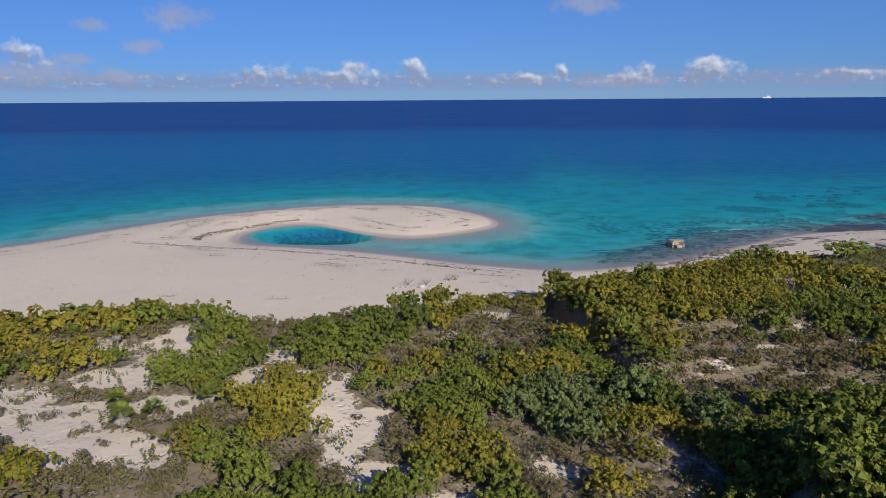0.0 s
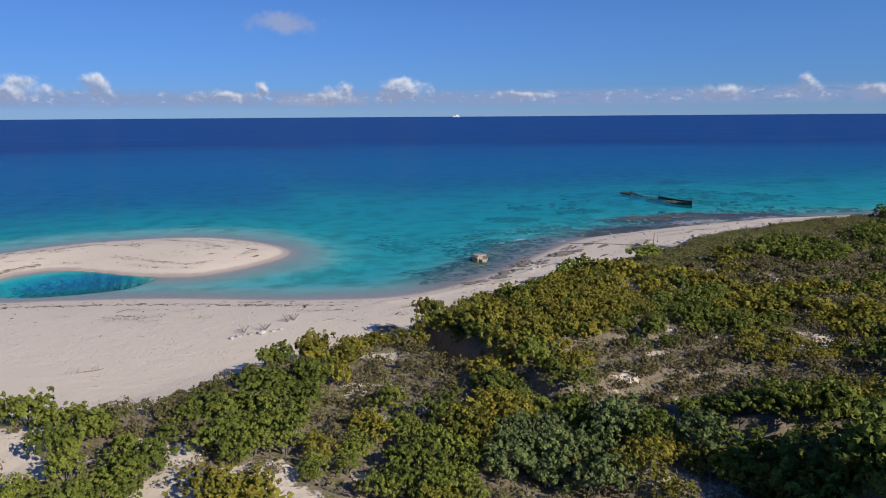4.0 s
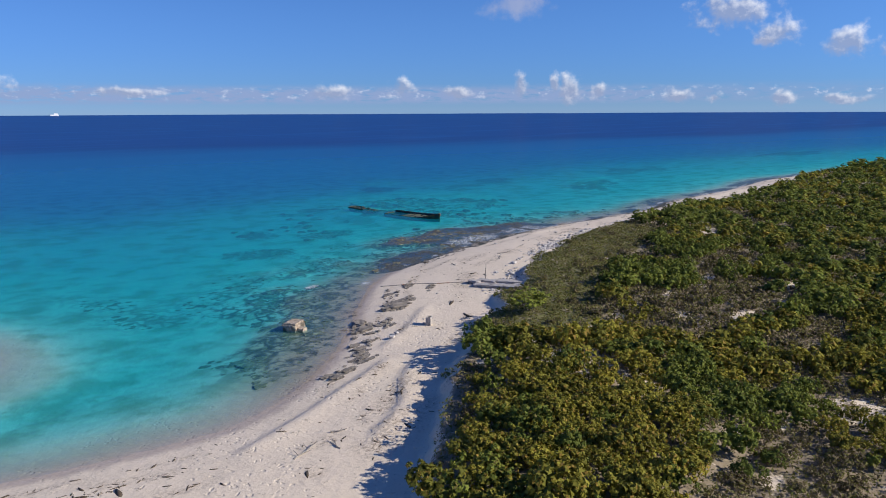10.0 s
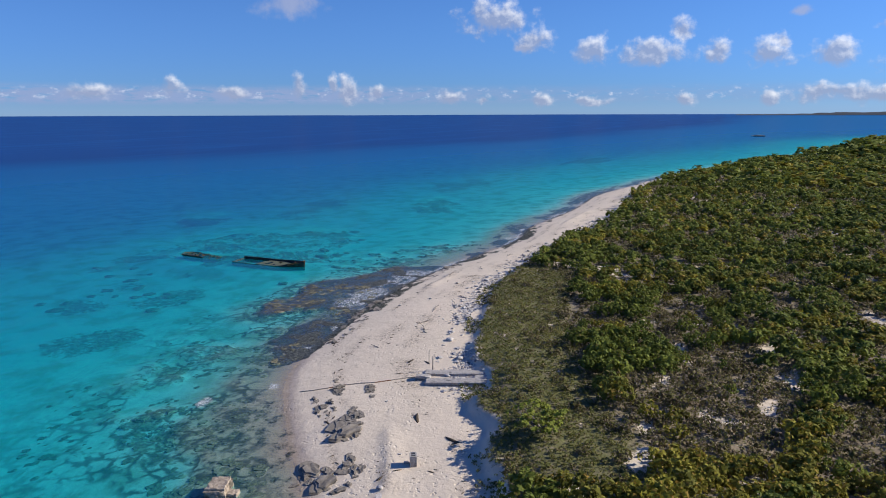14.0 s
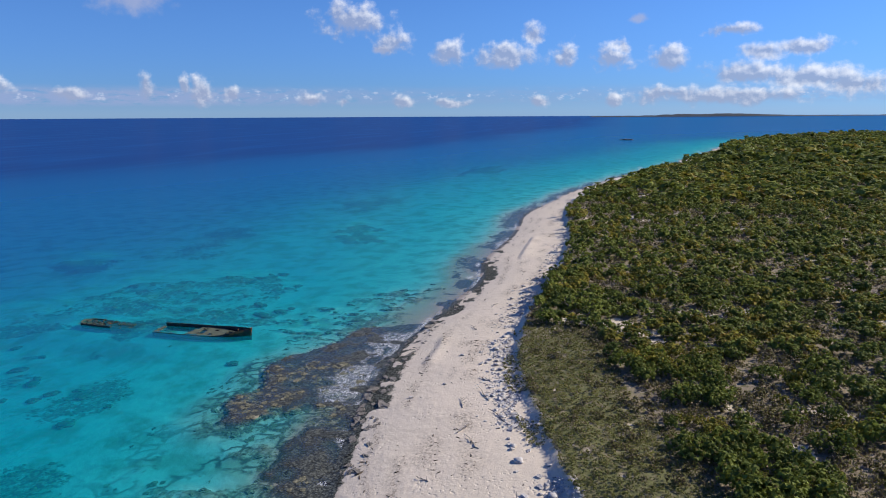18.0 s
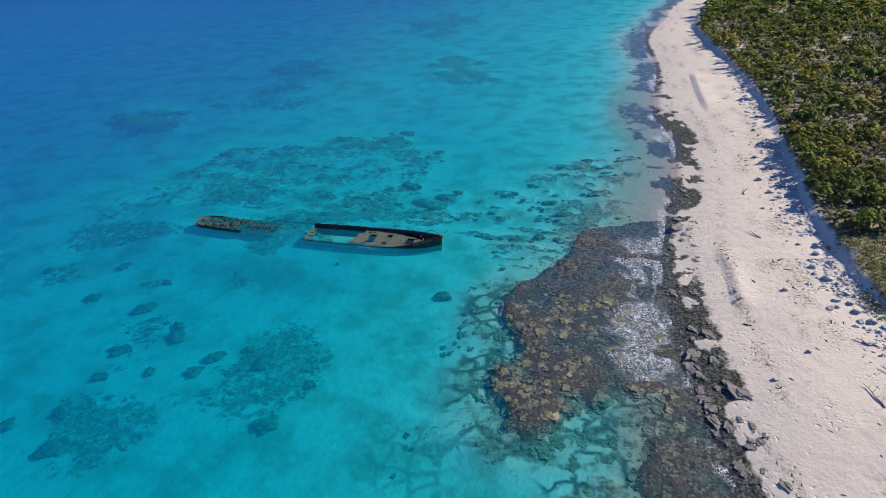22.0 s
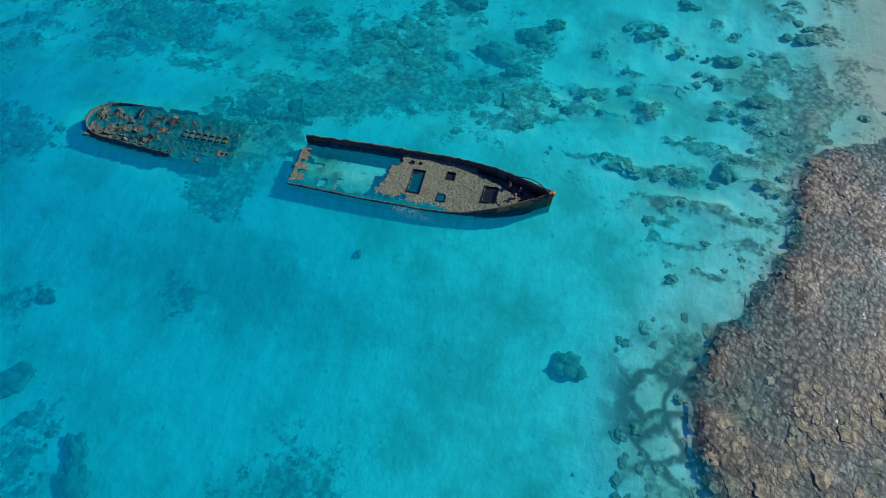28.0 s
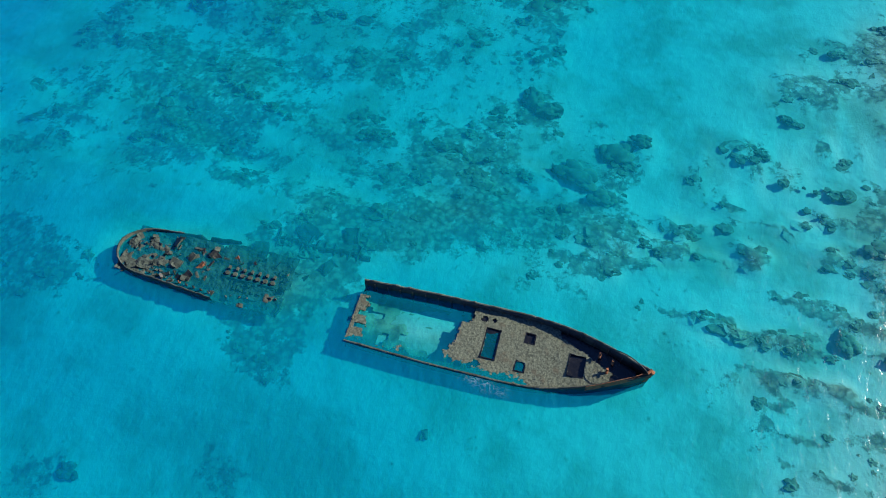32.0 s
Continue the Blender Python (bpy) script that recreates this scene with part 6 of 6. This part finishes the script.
for k, (x, y, z) in enumerate(path):
    zt = z + 0.16 * noise.noise(Vector((k * 0.45, 0, 4))) - (0.55 if noise.noise(Vector((k * 0.23, 9, 1))) < -0.3 and k > 34 else 0)
    d = (Vector((121.2, 222, 0)) - Vector((x, y, 0))).normalized()
    outer.append([bm.verts.new((x + d.x * 0.30 * f, y + d.y * 0.30 * f, zt + (-3.2 - zt) * f)) for f in (0, 0.3, 0.65, 1)])
    inner.append([bm.verts.new((x + d.x * (0.30 * f + 0.09), y + d.y * (0.30 * f + 0.09), zt + (-3.2 - zt) * f)) for f in (0, 0.3, 0.65, 1)])
for k in range(60):
    for j in range(3):
        bm.faces.new((outer[k][j], outer[k + 1][j], outer[k + 1][j + 1], outer[k][j + 1]))
        bm.faces.new((inner[k][j + 1], inner[k + 1][j + 1], inner[k + 1][j], inner[k][j]))
    bm.faces.new((outer[k][0], inner[k][0], inner[k + 1][0], outer[k + 1][0]))
bmesh.ops.recalc_face_normals(bm, faces=bm.faces[:])
part("stern_shell", bm, algae_mat, stern, "rounded stern plating with pale crust", True)


def torn_plate(name, x0, x1, y0, y1, zf, material, seed, keep, label="", step=0.22):
    """A buckled plate with ragged edges and rusted-through holes."""
    bm = bmesh.new()
    got = {}

    def vert(i, j, low):
        if (i, j, low) not in got:
            x, y = x0 + i * step, y0 + j * step
            got[i, j, low] = bm.verts.new((x, y, zf(x, y) - 0.14 + 0.30 * noise.noise(Vector((x * 0.9, y * 0.9, seed))) + 0.12 * noise.noise(Vector((x * 3.0, y * 3.0, seed))) - low * 0.06))
        return got[i, j, low]
    cells_on = {(i, j) for i in range(int((x1 - x0) / step)) for j in range(int((y1 - y0) / step)) if noise.noise(Vector((i * step * 0.8, j * step * 0.8, seed + 3.0))) + 0.45 * noise.noise(Vector((i * 0.9, j * 0.9, seed))) < keep}
    for i, j in cells_on:
        ring = [(i, j), (i + 1, j), (i + 1, j + 1), (i, j + 1)]
        bm.faces.new([vert(*q, 0) for q in ring]), bm.faces.new([vert(*q, 1) for q in ring[::-1]])
        for (di, dj), (a, b) in {(0, -1): (0, 1), (1, 0): (1, 2), (0, 1): (2, 3), (-1, 0): (3, 0)}.items():
            if (i + di, j + dj) not in cells_on:
                bm.faces.new([vert(*ring[b], 0), vert(*ring[a], 0), vert(*ring[a], 1), vert(*ring[b], 1)])
    bmesh.ops.recalc_face_normals(bm, faces=bm.faces[:])
    return part(name, bm, material, stern, label)


torn_plate("after_deck", 119.0, 123.3, 218.8, 226.9, lambda x, y: 0.12 - 0.05 * (x - 120) + 0.10 * (y - 222) / 4, algae_mat, 2.0, 0.42, "torn weed-covered after deck", 0.16)
torn_plate("inner_plate", 119.2, 123.0, 219.2, 226.4, lambda x, y: -0.05 - 0.05 * (x - 120), hull_mat, 13.0, 0.30, "black inner plating", 0.2)
torn_plate("poop_plate", 119.5, 122.4, 224.2, 226.9, lambda x, y: 0.24 - 0.08 * (x - 120), algae_mat, 5.0, 0.0, "weed-crusted plating of the poop", 0.14)
torn_plate("side_plate", 118.4, 123.6, 213.8, 219.6, lambda x, y: -0.02 - 0.06 * (x - 120), algae_mat, 8.0, 0.32, "sunken side plating", 0.16)
torn_plate("side_plate", 118.3, 121.4, 213.6, 217.6, lambda x, y: 0.14 - 0.10 * (x - 118.3), algae_mat, 21.0, 0.22, "ribbed side plating awash", 0.16)
for k in range(70):
    r = random.Random(300 + k)
    forward = k % 3 == 0
    x, y = (r.uniform(118.6, 122.6), r.uniform(213.8, 219.0)) if forward else (r.uniform(119.1, 122.8), r.uniform(219.0, 226.6))
    z = -0.12 if forward else 0.0
    bm = bmesh.new()
    if k % 4 == 0:
        rod(bm, (x, y, z - 0.3), (x + r.uniform(-0.5, 0.5), y + r.uniform(-0.5, 0.5), z + r.uniform(0.1, 0.45)), 0.05, 0.03, 5)
    else:
        box(bm, (0, 0, 0), (r.uniform(0.15, 0.5), r.uniform(0.2, 0.7), 0.07), pose(x, y, z + r.uniform(0.0, 0.15), r.uniform(-30, 30), r.uniform(-30, 30), r.uniform(0, 180)))
        bmesh.ops.subdivide_edges(bm, edges=bm.edges[:], cuts=1, use_grid_fill=True)
        for v in bm.verts:
            v.co += noise.noise_vector(v.co * 3.0) * 0.07
    part("scrap", bm, (algae_mat, algae_mat, hull_mat, algae_mat, hull_mat, algae_mat, rust_mat if k == 27 else algae_mat)[k % 7], stern)
for k in range(9):
    bm = bmesh.new()
    y = 219.0 + 0.62 * k
    rod(bm, (118.75 + 0.06 * k, y, -0.6), (118.85 + 0.06 * k, y + 0.05, 0.30), 0.07, 0.05, 5)
    rod(bm, (118.8 + 0.06 * k, y, 0.05), (119.6 + 0.06 * k, y + 0.3 * math.sin(k), -0.25), 0.06, 0.04, 5)
    part("frame_rib", bm, rust_mat if k == 4 else hull_mat, stern)
# engine and boxes
for x, y, w, l, z in ((120.9, 216.6, 1.1, 4.2, 0.12), (119.4, 216.0, 0.9, 3.4, -0.1)):
    bm = bmesh.new()
    box(bm, (x, y, z - 0.75), (w, l, 1.3))
    bmesh.ops.bevel(bm, geom=bm.edges[:], offset=0.12, segments=2, affect="EDGES")
    part("engine_block", bm, algae_mat, stern)
    for k in range(7):
        bm = bmesh.new()
        cy = y - l / 2 + l * (k + 0.5) / 7
        rod(bm, (x - 0.12, cy, z - 0.2), (x - 0.12, cy, z + 0.05), 0.22, 0.17, 8)
        box(bm, (x + 0.35, cy, z - 0.05), (0.25, 0.16, 0.3))
        part("cylinder", bm, algae_mat, stern)
for k, (x, y) in enumerate([(119.9, 224.2), (120.4, 222.6), (119.7, 221.2), (121.6, 225.6), (120.8, 220.6), (122.3, 223.3), (119.5, 222.2), (121.2, 221.6), (122.0, 226.2), (119.6, 225.6), (121.9, 219.9)]):
    bm = bmesh.new()
    r = random.Random(k)
    h = r.uniform(0.3, 0.7)
    if k % 3 == 0:
        rod(bm, (x, y, -0.8), (x + r.uniform(-0.4, 0.4), y + r.uniform(-0.6, 0.6), 0.05 + h * 0.7), 0.09, 0.05, 6)
    else:
        box(bm, (0, 0, 0), (r.uniform(0.3, 0.9), r.uniform(0.4, 1.2), 0.12), pose(x, y, -0.08 + h * 0.35, r.uniform(-35, 35), r.uniform(-35, 35), r.uniform(0, 180)))
        bmesh.ops.subdivide_edges(bm, edges=bm.edges[:], cuts=2, use_grid_fill=True)
        for v in bm.verts:
            v.co += noise.noise_vector(v.co * 2.0) * 0.10
    part("bent_plate", bm, (rust_mat if k == 4 else algae_mat, algae_mat, hull_mat, algae_mat)[k % 4], stern)
# ribbed keel piece sunk between the halves
keel = root("sunken_keel_piece", "ribbed piece of hull lying on the sea floor", "wreckage", z=-0.35)
bm = bmesh.new()
for k in range(12):
    a = Vector((125.2 + 0.15 * math.sin(k * 0.9), 216.6 - 0.65 * k, -0.62))
    rod(bm, a, a + Vector((0.05, -0.66, 0.01)), 0.26, 0.24, 6)
part("keelson", bm, algae_mat, keel)
for k in range(11):
    g = random.Random(700 + k)
    bm = bmesh.new()
    y = 216.4 - 0.66 * k + g.uniform(-0.12, 0.12)
    rod(bm, (124.5 + g.uniform(-0.3, 0.2), y, -0.75), (125.2, y, -0.52), 0.16, 0.15, 5)
    if k not in (3, 8):
        rod(bm, (125.2, y, -0.52), (125.8 + g.uniform(-0.2, 0.6), y + g.uniform(-0.3, 0.3), -0.50), 0.15, 0.09, 5)
    part("rib", bm, algae_mat, keel)
for x, y, w, a in ((123.8, 217.2, 1.6, 20), (126.3, 214.2, 1.9, 60), (123.6, 211.6, 1.2, -30), (126.8, 210.8, 1.5, 10), (122.2, 213.4, 1.0, 75)):
    bm = bmesh.new()
    box(bm, (0, 0, 0), (w, w * 0.7, 0.14), pose(x, y, -0.5, 12 * math.sin(a), 9 * math.cos(a), a))
    bmesh.ops.subdivide_edges(bm, edges=bm.edges[:], cuts=4, use_grid_fill=True)
    for v in bm.verts:
        v.co += noise.noise_vector(v.co * 1.6) * 0.22
    part("hull_plate", bm, algae_mat, keel)

# ---- far things ----
# low island on the eastern horizon, one continuous hill strip
bm = bmesh.new()
cols = []
for k in range(81):
    y = 260 - 2600 * k / 80
    h = 20.0 + 13.0 * max(0.0, 1 - ((y + 480) / 420) ** 2) * (0.8 + 0.4 * noise.noise(Vector((y * 0.006, 0, 0)))) + 4.0 * (0.5 + noise.noise(Vector((y * 0.02, 3, 0))))
    h = h if y < 120 else 20.0 + (h - 20.0) * max(0, (260 - y) / 140)
    x = 4500 - 0.00008 * (y + 400) ** 2
    cols.append([bm.verts.new((x + dx, y, hz)) for dx, hz in ((-60, 14.0), (-20, 14 + (h - 14) * 0.8), (60, h), (200, 10.0))])
for a, b in zip(cols[:-1], cols[1:]):
    for j in range(3):
        bm.faces.new((a[j], a[j + 1], b[j + 1], b[j]))
bmesh.ops.recalc_face_normals(bm, faces=bm.faces[:])
far_island = part("far_island", bm, far_mat, None, "low dark wooded island on the horizon", True)
tagged(far_island, "low dark wooded island on the horizon", "island", kind="structure")
# a black rock off the point
islet = stone_mesh("islet", 71, ledge_mat, 3, 0.35, 0.5, 0.2)
ob = new("islet", islet)
ob.matrix_basis = pose(1146, 98, 0.6, 0, 0, 70) @ Matrix.Diagonal((20, 9, 8, 1))
tagged(ob, "small dark rock islet off the point", "islet")
# a white ship hull down on the horizon
a = radians(18.6)
ship = root("distant_ship", "tiny white ship on the horizon", "ship", 4600 * math.sin(a), 4600 * math.cos(a), 17.5, turn=-10)
bm = bmesh.new()
box(bm, (0, 0, 4), (46, 10, 8))
bmesh.ops.bevel(bm, geom=bm.edges[:], offset=2.0, segments=1, affect="EDGES")
part("hull", bm, paint_mat, ship)
bm = bmesh.new()
box(bm, (8, 0, 11), (18, 8, 8))
part("superstructure", bm, paint_mat, ship)
